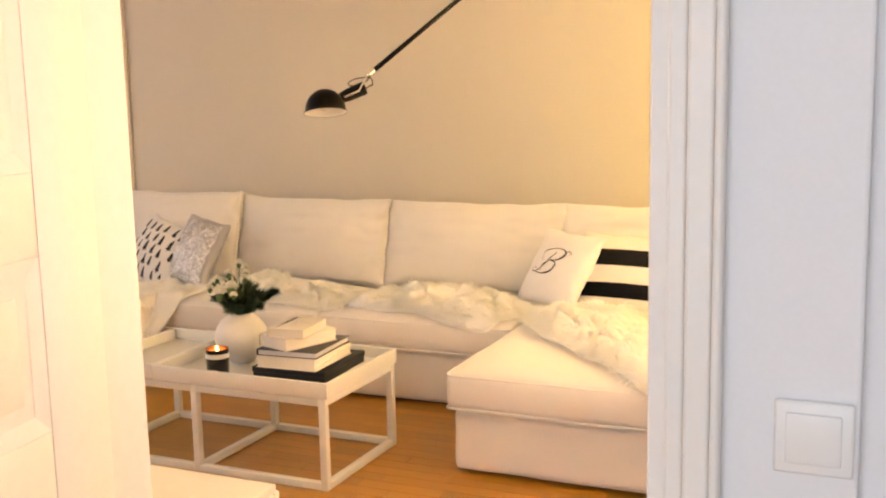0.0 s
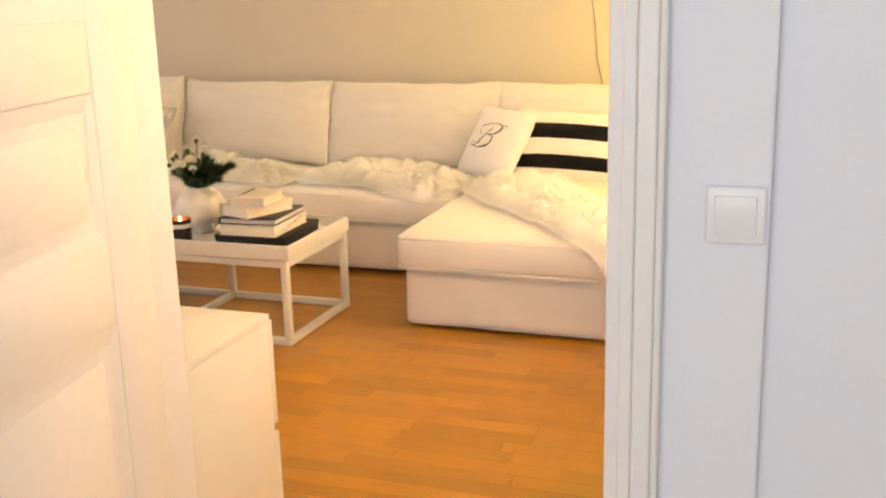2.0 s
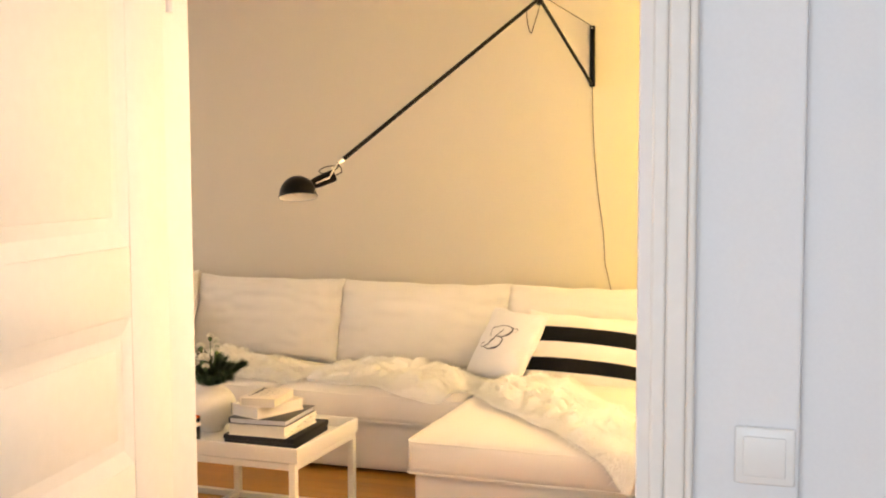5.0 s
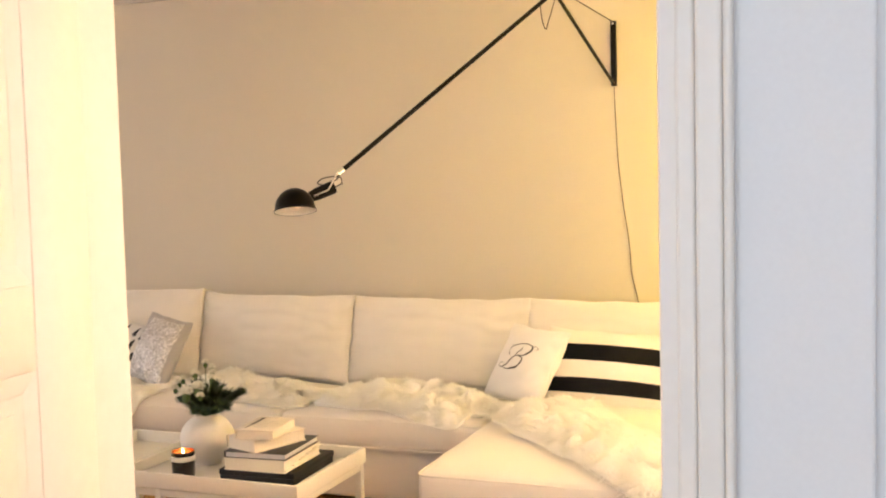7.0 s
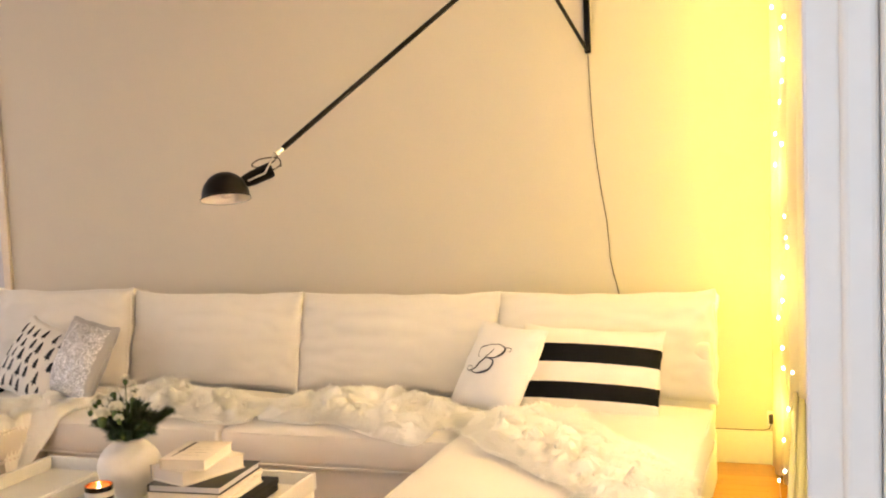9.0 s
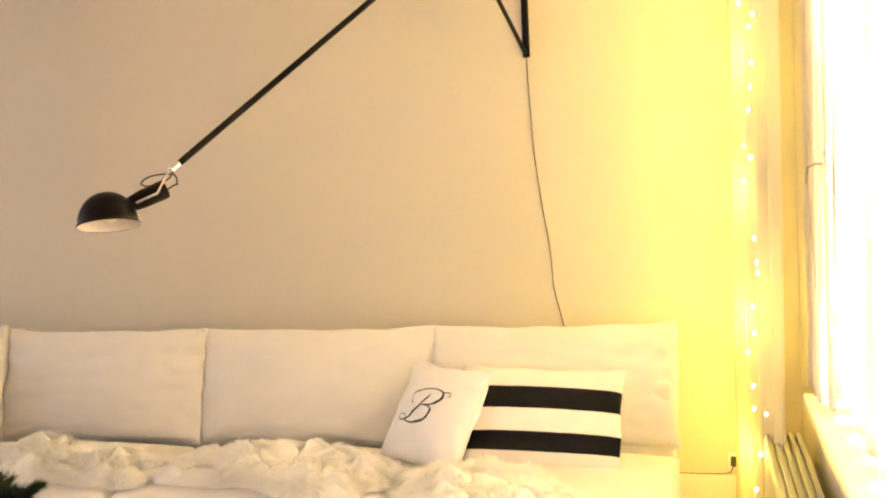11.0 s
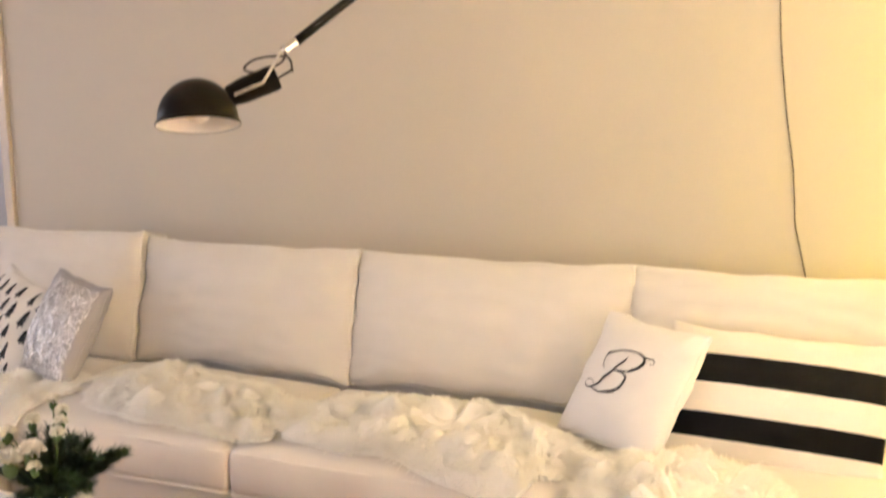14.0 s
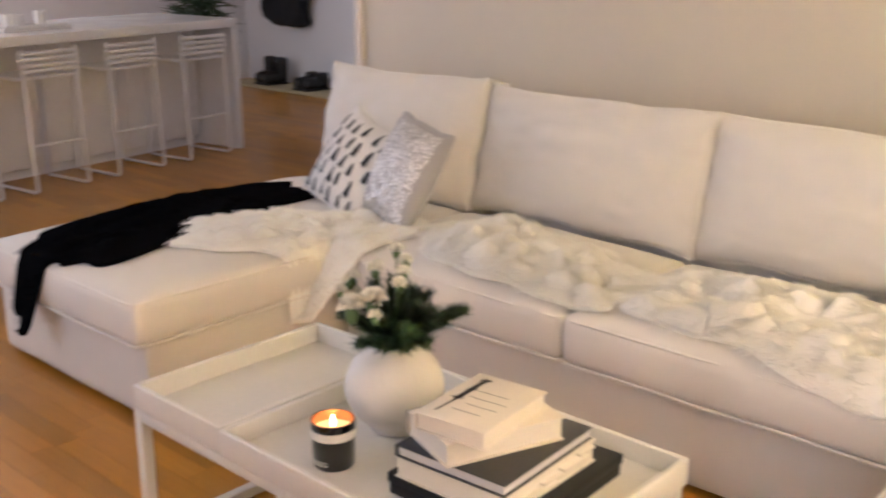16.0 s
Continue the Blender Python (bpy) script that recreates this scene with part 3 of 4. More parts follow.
sofa_base(X0, X1, YC, 0.0, "base")
sofa_base(X1, X3, YF, 0.0, "base")
sofa_base(X3, X4, YC, 0.0, "base")
seat(X0, X1, YC, -0.25, 1.0)
seat(X1, X2, YF, -0.25, 2.0)
seat(X2, X3, YF, -0.25, 3.0)
seat(X3, X4, YC, -0.25, 4.0)
part("back_frame", softbox((X0 + 0.02, -0.16, ZP - 0.004), (X4 - 0.02, 0.0, 0.66), 0.04, wrinkle=0.004, n=14), M_sofa, sofa)


def back_cushion(x0, x1, ytop, ztop, seed, turn=0.0, tilt=-14):
    """A boxed cushion: full face, flat side band, piped seams and corners that stand up."""
    w, h, g = x1 - x0 + 0.009, ztop - 0.375, 0.135
    f0 = pillow_map(w, h, 0.085, g, 0.075, power=0.42, sag=0.4, seed=seed, wrinkle=0.011, side_pinch=0.006, ear=0.45)
    m = pose((x0 + x1) / 2, ytop + 0.13, 0.375 + h / 2, tilt, 0, turn)
    ob = part("back_cushion", pillow_mesh(f0, 46), M_sofa, sofa)
    ob.matrix_basis = m
    for side in (-1, 1):
        part("piping", tube(bmesh.new(), rim_points(f0, side, 46), 0.0062, 6, closed=True), M_pipe, ob)


back_cushion(-2.76, -1.955, -0.258, 0.878, 11, turn=2)
back_cushion(-1.950, -1.010, -0.212, 0.854, 12, turn=-1.5)
back_cushion(-1.006, -0.026, -0.210, 0.852, 13, turn=-1)
back_cushion(-0.022, 0.912, -0.188, 0.853, 14, turn=3)

# ---- cushions on the sofa ----


def throw_pillow(name, w, h, d, m, material, label, seed, trim=None):
    f0 = pillow_map(w, h, d, 0.008, 0.05, power=0.5, seed=seed, wrinkle=0.008)
    th = thing(name, m, label, "cushion", "throw cushions")
    part("cover", pillow_mesh(f0, 26), material, th)
    if trim:
        part("edge_seam", tube(bmesh.new(), rim_points(f0, -1, 24), 0.003, 5, closed=True), trim, th)
    return th, f0


def on_front(f0, u, v, lift):
    e = 0.02
    p, a, b = f0(u, v, -1), f0(u + e, v, -1), f0(u, v + e, -1)
    nrm = (a - p).cross(b - p).normalized()
    if nrm.y > 0:
        nrm.negate()
    return p + nrm * lift


stripe_m = pose(0.46, -0.485, 0.585, -24, 3, 4)
throw_pillow("striped_cushion", 0.57, 0.37, 0.07, stripe_m, M_stripe, "white knitted cushion with two broad black stripes", 21)
bm_pose = pose(0.085, -0.53, 0.603, -32, 2, -30)
bp, bf = throw_pillow("monogram_cushion", 0.37, 0.38, 0.07, bm_pose, M_linen, "white linen cushion with a black script letter B", 22, M_linen)
strokes = (
    # stem, with its foot swash
    (((0.02, 0.30), (-0.02, 0.12), (-0.08, -0.10), (-0.14, -0.27), (-0.24, -0.34), (-0.34, -0.30), (-0.36, -0.23), (-0.28, -0.21), (-0.18, -0.27)), (2, 6, 7, 5, 3, 2, 2, 2, 1)),
    # entry loop over the top and the upper bowl
    (((-0.20, 0.02), (-0.30, 0.10), (-0.30, 0.26), (-0.16, 0.38), (0.06, 0.42), (0.22, 0.36), (0.27, 0.24), (0.20, 0.12), (0.06, 0.05), (-0.03, 0.03)), (2, 3, 4, 3, 3, 5, 7, 5, 3, 1)),
    # lower bowl
    (((-0.03, 0.03), (0.12, 0.03), (0.22, -0.05), (0.22, -0.20), (0.10, -0.32), (-0.06, -0.36), (-0.20, -0.33)), (1, 3, 5, 8, 6, 3, 2)),
    # hair line at the upper right
    (((0.22, 0.36), (0.32, 0.39), (0.37, 0.34), (0.33, 0.30)), (3, 2, 2, 1)),
)


def smooth_path(pts, n=8):
    out = []
    P = [Vector((*p, 0)) for p in pts]
    for i in range(len(P) - 1):
        a, b, c, d = P[max(i - 1, 0)], P[i], P[i + 1], P[min(i + 2, len(P) - 1)]
        for k in range(n):
            t = k / n
            out.append(0.5 * ((2 * b) + (c - a) * t + (2 * a - 5 * b + 4 * c - d) * t * t + (3 * b - a - 3 * c + d) * t ** 3))
    return out + [P[-1]]


mono = bmesh.new()
for pts, wid in strokes:
    path = smooth_path(pts)
    ws = [0.0012 * (wid[int(i / 8)] + (wid[min(int(i / 8) + 1, len(wid) - 1)] - wid[int(i / 8)]) * (i % 8) / 8) for i in range(len(path))]
    left, right = [], []
    for i, p in enumerate(path):
        t = (path[min(i + 1, len(path) - 1)] - path[max(i - 1, 0)]).normalized()
        s = Vector((-t.y, t.x, 0)) * ws[i] / 0.2 * 0.62
        q = Vector((p.x * 1.25 + 0.34 * p.y - 0.06, p.y * 0.96 + 0.04, 0))
        a, b = q + s, q - s
        left.append(mono.verts.new(on_front(bf, a.x, a.y, 0.0025)))
        right.append(mono.verts.new(on_front(bf, b.x, b.y, 0.0025)))
    for i in range(len(path) - 1):
        mono.faces.new((left[i], left[i + 1], right[i + 1], right[i]))
part("letter_b", mono, M_ink, bp, "black printed script letter B", smooth=False)

tp, tf = throw_pillow("tree_print_cushion", 0.36, 0.37, 0.075, pose(-2.19, -0.58, 0.592, -32, 15, -12), M_linen, "white cushion printed with small black fir trees", 23, M_linen)
rt = random.Random(5)
for i in range(6):
    for j in range(5):
        cu, cv = -0.80 + 0.32 * i + 0.12 * (j % 2) + rt.uniform(-0.04, 0.04), -0.76 + 0.36 * j + rt.uniform(-0.04, 0.04)
        if abs(cu) > 0.86 or abs(cv) > 0.82:
            continue
        tree = bmesh.new()
        k = rt.uniform(1.2, 1.75)
        for hw, lo, hi in ((0.070, -0.09, 0.01), (0.055, -0.03, 0.06), (0.038, 0.03, 0.115), (0.012, -0.125, -0.09)):
            hw, lo, hi = hw * k * 0.85, lo * k, hi * k
            top = 0.012 if hi > -0.05 else hw
            q = [(cu - hw, cv + lo), (cu + hw, cv + lo), (cu + top, cv + hi), (cu - top, cv + hi)]
            tree.faces.new([tree.verts.new(on_front(tf, a, b, 0.0025)) for a, b in q])
        part("fir_print", tree, M_ink, tp, smooth=False)

sp2, sf = throw_pillow("sequin_cushion", 0.31, 0.38, 0.075, pose(-1.925, -0.59, 0.605, -27, 9, -14), M_silvercloth, "silver grey cushion with shimmering sequin rows", 24, M_silvercloth)
seq = bmesh.new()
rs = random.Random(8)
for i in range(44):
    for j in range(50):
        u, v = -0.62 + 1.5 * (i + 0.5 * (j % 2)) / 44, -0.9 + 1.8 * j / 50
        c = on_front(sf, u, v, 0.003)
        a, b = sf(u + 0.02, v, -1) - sf(u, v, -1), sf(u, v + 0.02, -1) - sf(u, v, -1)
        a.normalize(), b.normalize()
        t = Vector((0, -1, 0)) * rs.uniform(-0.0022, 0.0036)
        r = 0.0029
        seq.faces.new([seq.verts.new(q) for q in (c - a * r - b * r, c + a * r - b * r + t, c + a * r + b * r + t * 0.4, c - a * r + b * r)])
tagged(part("sequin", seq, M_silver, sp2, "silver sequins", smooth=False), kind="stuff")

# ---- skins and throw ----


def top_height(x, y, drape=1.6):
    """Height of the sofa's upper side under a skin."""
    for a, b, f in ((X0, X1, YC), (X1, X2, YF), (X2, X3, YF), (X3, X4, YC)):
        if a <= x <= b or (x < X0 and a == X0) or (x > X4 and b == X4):
            u = 2 * (x - a) / (b - a) - 1
            v = 2 * (y - f) / (-0.25 - f) - 1
            h = ZS + 0.052 * (max(0, 1 - u * u) * max(0, 1 - v * v)) ** 0.5 + 0.012
            over = max(0, f - y, X0 - x, x - X4)
            return max(h - over * drape, 0.20)
    return ZS


def skin(name, cx, cy, lx, ly, turn, n, label, seed, thick=0.035, pile=0.06, material=None, wave=0.22, lock=0.095):
    """A hide of uneven outline whose long wool falls in tufts from the middle of each lock."""
    material = material or M_wool
    woolly = material is M_wool
    rnd = random.Random(seed)
    th = thing(name, pose(0, 0, 0), label, "sheepskin" if woolly else "throw", "sheepskins on the sofa" if woolly else "")
    ca, sa = math.cos(radians(turn)), math.sin(radians(turn))

    def edge(a):
        sq = 1 / max(abs(math.cos(a)) ** 3 + abs(math.sin(a)) ** 3, 1e-6) ** (1 / 3)
        return sq * (1 + wave * noise.noise(Vector((1.3 * math.cos(a) + seed, 1.3 * math.sin(a), seed))) + 0.07 * math.sin(5 * a + seed) + 0.035 * math.sin(13 * a + 2 * seed))

    def cell(x, y):
        wob = noise.noise_vector(Vector((x * 11, y * 11, seed))) * 0.35
        q = Vector((x / lock + wob.x, y / lock + wob.y, 3.7 * seed))
        d, pts = noise.voronoi(q)
        return d[0], d[1] - d[0], Vector((q.x - pts[0].x, q.y - pts[0].y, 0))

    def at(r, a):
        e = edge(a) * r
        px, py = lx * e * math.cos(a), ly * e * math.sin(a)
        x, y = cx + ca * px - sa * py, cy + sa * px + ca * py
        near, gap, _ = cell(x, y)
        lump = 0.30 + 0.65 * min(1, 1.3 * gap) + 0.45 * noise.noise(Vector((x * 5, y * 5, seed))) + 0.08 * noise.noise(Vector((x * 31, y * 31, seed)))
        z = top_height(x, y, 1.6 if woolly else 3.0) + max(0.005, thick * lump * max(0, 1 - r ** 6) + 0.010 * math.sin(9 * x + 4 * y + seed) * (1 - r * r))
        return Vector((x, y, z))
    bm = bmesh.new()
    na, nr = 170, 40
    rings = [[bm.verts.new(at(r / nr, 2 * math.pi * k / na)) for k in range(na)] for r in range(1, nr + 1)]
    mid = bm.verts.new(at(0, 0))
    for k in range(na):
        bm.faces.new((mid, rings[0][k], rings[0][(k + 1) % na]))
        for a, b in zip(rings, rings[1:]):
            bm.faces.new((a[k], a[(k + 1) % na], b[(k + 1) % na], b[k]))
    low = [bm.verts.new(v.co - Vector((0, 0, 0.014))) for v in rings[-1]]
    for k in range(na):
        bm.faces.new((rings[-1][k], rings[-1][(k + 1) % na], low[(k + 1) % na], low[k]))
    part("hide", bm, material, th)
    verts, faces = [], []
    for _ in range(n):
        r, a = math.sqrt(rnd.random()), rnd.uniform(0, 2 * math.pi)
        p = at(r, a)
        _, gap, off = cell(p.x, p.y)
        g = noise.noise_vector(Vector((p.x * 9, p.y * 9, seed)))
        out = Vector((ca * math.cos(a) * ly - sa * math.sin(a) * lx, sa * math.cos(a) * ly + ca * math.sin(a) * lx, 0)).normalized()
        f = off * 1.1 + Vector((g.x, g.y, 0)) * 0.9 + out * (0.15 + 0.75 * r ** 3) + Vector((rnd.uniform(-1, 1), rnd.uniform(-1, 1), 0)) * 0.28
        f.z = 0
        f.normalize()
        d = (f + Vector((0, 0, rnd.uniform(0.05, 0.55) * (1.15 - 0.6 * r ** 4)))).normalized()
        length = pile * rnd.uniform(0.6, 1.3)
        w = rnd.uniform(0.0011, 0.0026) if woolly else 0.0016
        s1 = d.cross(Vector((0, 0, 1))).normalized() * w
        b = p - Vector((0, 0, 0.004))
        q = b + d * length * 0.5
        e = q + (f + Vector((g.x * 0.5, g.y * 0.5, rnd.uniform(-0.55, 0.05)))).normalized() * length * 0.5
        i0 = len(verts)
        verts += [b + s1, b - s1, q + s1 * 0.8, q - s1 * 0.8, e]
        faces += [(i0, i0 + 1, i0 + 3, i0 + 2), (i0 + 2, i0 + 3, i0 + 4)]
    me = bpy.data.meshes.new("wool")
    me.from_pydata(verts, [], faces)
    me.materials.append(material)
    w = new("fleece", me)
    w.parent = th
    tagged(w, "long tufted pile", kind="stuff")
    return th


skin("sheepskin", -2.05, -0.92, 0.42, 0.19, 56, 9000, "cream sheepskin laid across the corner of the sofa", 3, thick=0.050, pile=0.035)
skin("sheepskin", -1.30, -0.68, 0.42, 0.185, -6, 10000, "long-haired cream sheepskin along the sofa seat", 5, thick=0.072, pile=0.045)
skin("sheepskin", -0.44, -0.70, 0.46, 0.195, -4, 11000, "long-haired cream sheepskin along the sofa seat", 7, thick=0.080, pile=0.045)
skin("sheepskin", 0.50, -1.14, 0.66, 0.22, -50, 14000, "long-haired cream sheepskin draped over the chaise", 9, thick=0.070, pile=0.05)
skin("throw_blanket", -2.52, -1.14, 0.60, 0.235, 96, 20000, "fuzzy black wool throw draped over the chaise corner", 12, thick=0.03, pile=0.022, material=M_black, wave=0.15)

# unseen frame, added round the side fill light's opening
fill_win = thing("fill_window", pose(0, DR, 0), "unseen white window frame added for the side fill light", "window", kind="structure")
part("window_frame", boxes(((-3.599, -0.08, 0.851), (-3.54, -0.03, 2.349)), ((-1.66, -0.08, 0.851), (-1.601, -0.03, 2.349)), ((-3.539, -0.08, 2.29), (-1.661, -0.03, 2.349)), ((-3.539, -0.08, 0.851), (-1.661, -0.03, 0.91)), bevel=0.004), M_frame, fill_win)

# ---- coffee tables ----


TH, TF = 0.41, 0.347     # tray rim, frame top
TX0, TXM, TX1, TY0, TY1 = -1.445, -0.93, -0.335, -1.975, -1.415
table = thing("coffee_table", pose(0, 0, 0), "white steel-framed coffee table with two lift-off trays", "coffee table")
ls = 0.028
for lx in (TX0, TXM, TX1 - ls):
    for ly in (TY0, TY1 - ls):
        part("leg", boxes(((lx, ly, 0), (lx + ls, ly + ls, TF)), bevel=0.002), M_table, table)
for zz in (0.0006, TF - ls):
    for ly in (TY0, TY1 - ls):
        for xa, xb in ((TX0 + ls, TXM), (TXM + ls, TX1 - ls)):
            part("rail", boxes(((xa + 0.0005, ly, zz), (xb - 0.0005, ly + ls, zz + ls - 0.0006)), bevel=0.002), M_table, table)
    for lx in (TX0, TXM, TX1 - ls):
        part("rail", boxes(((lx, TY0 + ls + 0.0005, zz), (lx + ls, TY1 - ls - 0.0005, zz + ls - 0.0006)), bevel=0.002), M_table, table)
# near-black sheet gives the gap between frame and trays its shade
part("gap_shade", boxes(((TX0 + 0.006, TY0 + 0.006, TF + 0.0002), (TX1 - 0.006, TY1 - 0.006, TF + 0.0038))), M_under, table, "dark sheet for the shade in the gap under the trays", smooth=False)


def tray(u0, u1, y0, y1, top):
    base = part("tray", boxes(((u0 + 0.012, y0 + 0.012, TF + 0.004), (u1 - 0.012, y1 - 0.012, TF + 0.018)), bevel=0.001), M_table, table, "removable white tray")
    t = 0.013
    for p, q in (((u0, y0, TF + 0.004), (u1, y0 + t, top)), ((u0, y1 - t, TF + 0.004), (u1, y1, top)), ((u0, y0 + t, TF + 0.004), (u0 + t, y1 - t, top)), ((u1 - t, y0 + t, TF + 0.004), (u1, y1 - t, top))):
        part("tray_rim", boxes((p, q), bevel=0.003, seg=3), M_table, base)


tray(-1.098, -0.318, -1.985, -1.428, TH)
tray(-1.430, -1.103, -1.980, -1.424, TH + 0.002)
TZ = TF + 0.0182

# ---- vase with flowers ----
vase = thing("vase", pose(-0.90, -1.665, TZ), "round matt white vase holding pine twigs and white flowers", "vase")
R = 0.107
prof = [(0, 0.0), (0.045, 0.0), (0.052, 0.004)]
prof += [(R * math.sin(a), 0.102 - 0.098 * math.cos(a)) for a in [radians(32 + 118 * k / 14) for k in range(15)]]
prof += [(0.047, 0.1935)]
part("body", lathe(bmesh.new(), prof, 40), M_vase, vase)
part("rim", lathe(bmesh.new(), [(0.0472, 0.1936), (0.0470, 0.1970), (0.0450, 0.1985), (0.042, 0.195), (0.040, 0.18), (0, 0.17)], 40), M_vase, vase, "thin rounded mouth rim")
rv = random.Random(4)
bunch = thing("flower_bunch", pose(-0.90, -1.665, TZ + 0.196), "pine twigs and small white carnations standing in the vase", "flowers")
for k in range(46):
    a, tilt, L = 2.4 * k + rv.uniform(-0.3, 0.3), rv.uniform(0.10, 0.80), rv.uniform(0.10, 0.145)
    if k < 4:
        a, tilt, L = 0.45 + 0.10 * k, 0.78 + 0.04 * k, 0.165
    elif k < 8:
        a, tilt, L = 3.3 + 0.4 * k, 0.95, 0.12
    d = Vector((math.sin(tilt) * math.cos(a), math.sin(tilt) * math.sin(a), math.cos(tilt)))
    pts = [d * (L * i / 8) + Vector((0, 0, -0.035 * (i / 8) ** 2 * math.sin(tilt))) + Vector((0.018 * math.cos(a), 0.018 * math.sin(a), 0)) for i in range(9)]
    bm = tube(bmesh.new(), pts, [0.0022 - 0.0016 * i / 8 for i in range(9)], 5)
    for i in range(260):
        t = rv.uniform(0.22, 1.0) * 8
        i0 = min(7, int(t))
        p = pts[i0].lerp(pts[i0 + 1], t - i0)
        ax = (pts[i0 + 1] - pts[i0]).normalized()
        side = ax.cross(Vector((rv.uniform(-1, 1), rv.uniform(-1, 1), rv.uniform(-1, 1)))).normalized()
        nd = (side * 0.8 + ax * 0.85).normalized()
        ln = rv.uniform(0.020, 0.038)
        w = nd.cross(side if abs(nd.dot(side)) < 0.95 else ax).normalized() * 0.0019
        bm.faces.new([bm.verts.new(q) for q in (p - w, p + w, p + nd * ln)])
    part("pine_twig", bm, M_pine, bunch, smooth=False)
for k, (fx, fy, fz) in enumerate(((-0.01, -0.01, 0.155), (0.03, 0.02, 0.175), (0.055, -0.02, 0.145), (-0.045, -0.03, 0.135), (0.02, -0.045, 0.105), (-0.015, -0.06, 0.085), (0.035, -0.055, 0.08),
                                  (-0.07, -0.015, 0.115), (-0.075, -0.03, 0.095), (0.0, 0.03, 0.19), (0.045, 0.0, 0.16), (-0.03, 0.01, 0.15))):
    fx, fy, fz = fx * 1.25 - 0.012, fy * 1.25 - 0.015, fz * 1.0 + 0.012
    big = 0.030 if k in (4, 5) else 0.0165
    fl = part("stem", tube(bmesh.new(), [(0, 0, -0.02), (fx * 0.55, fy * 0.55, fz * 0.5), (fx, fy, fz)], 0.0018, 5), M_stem, bunch)
    bud = bmesh.new()
    bmesh.ops.create_icosphere(bud, subdivisions=2, radius=big * 0.55, matrix=Matrix.Translation((fx, fy, fz - big * 0.4)) @ Matrix.Diagonal((1, 1, 1.5, 1)))
    part("bud", bud, M_stem, fl, "pale green bud")
    pet = bmesh.new()
    for i in range(46):
        u, t = rv.uniform(0, 2 * math.pi), rv.uniform(0.05, 1.35)
        d = Vector((math.sin(t) * math.cos(u), math.sin(t) * math.sin(u), math.cos(t)))
        s = d.cross(Vector((rv.uniform(-1, 1), rv.uniform(-1, 1), rv.uniform(-1, 1)))).normalized()
        c = Vector((fx, fy, fz))
        w = s.cross(d).normalized() * big * 0.2
        pet.faces.new([pet.verts.new(q) for q in (c + d * big * 0.3 - s * big * 0.2, c + d * big * 0.3 + s * big * 0.2, c + d * big * rv.uniform(0.85, 1.1) + s * big * 0.5 + w, c + d * big * rv.uniform(0.85, 1.1) - s * big * 0.5 - w)])
    part("petals", pet, M_petal, fl, "white ruffled petals", smooth=False)

# ---- candle ----
can = thing("candle", pose(-0.878, -1.862, TZ) @ Matrix.Diagonal((1.17, 1.17, 1.0, 1.0)), "lit scented candle in a black glass with a white label", "candle")
part("glass", lathe(bmesh.new(), [(0, 0.001), (0.034, 0.001), (0.037, 0.006), (0.0385, 0.092), (0.0385, 0.1), (0.0365, 0.1), (0.0355, 0.074), (0.0, 0.073)], 32), M_glassblack, can)
part("label", lathe(bmesh.new(), [(0.0385, 0.066), (0.0392, 0.0665), (0.0394, 0.084), (0.0387, 0.0845)], 32), M_label, can, "white label band")
part("rim", lathe(bmesh.new(), [(0.0364, 0.079), (0.0352, 0.079), (0.0358, 0.1005), (0.0372, 0.1015), (0.0388, 0.1005)], 32), M_copper, can, "copper coloured inner rim")
part("wax", lathe(bmesh.new(), [(0.0348, 0.0735), (0.0348, 0.0795), (0.01, 0.0785), (0, 0.0785)], 28), M_wax, can, "glowing wax")
part("flame", lathe(bmesh.new(), [(0, 0.082), (0.0035, 0.086), (0.0045, 0.092), (0.0028, 0.102), (0, 0.112)], 12), M_flame, can, "small yellow flame")
bars = bmesh.new()
for i, (a0, z) in enumerate(((-112, 0.02), (-112, 0.014))):
    for k in range(9):
        a, b = radians(a0 + 6 * k), radians(a0 + 6 * k + 4.4)
        rr = 0.0379 + 0.0006
        bars.faces.new([bars.verts.new(q) for q in ((rr * math.cos(a), rr * math.sin(a), z), (rr * math.cos(b), rr * math.sin(b), z), (rr * math.cos(b), rr * math.sin(b), z + 0.0035), (rr * math.cos(a), rr * math.sin(a), z + 0.0035))])
part("label_print", bars, M_label, can, "small white print bars", smooth=False)

# ---- books ----


def book(name, w, d, h, x, y, z, turn, cover, pages, label, thick=0.003, spine=True):
    """A closed book: boards, rounded spine on its -x side, page block with layered edges."""
    th = thing(name, pose(x, y, z, 0, 0, turn), label, "book", "books on the coffee table")
    a, b = w / 2, d / 2
    part("cover", boxes(((-a, -b, h - thick), (a, b, h)), bevel=0.001), cover, th)
    part("cover", boxes(((-a, -b, 0), (a, b, thick)), bevel=0.001), cover, th)
    if spine:
        part("spine", boxes(((-a - 0.002, -b, 0.0005), (-a + thick, b, h - 0.0005)), bevel=0.0012), cover, th)
    bm = boxes(((-a + thick + 0.001, -b + 0.004, thick + 0.0002), (a - 0.005, b - 0.004, h - thick - 0.0002)), bevel=0.0008)
    part("page_block", bm, pages, th, smooth=False)
    return th


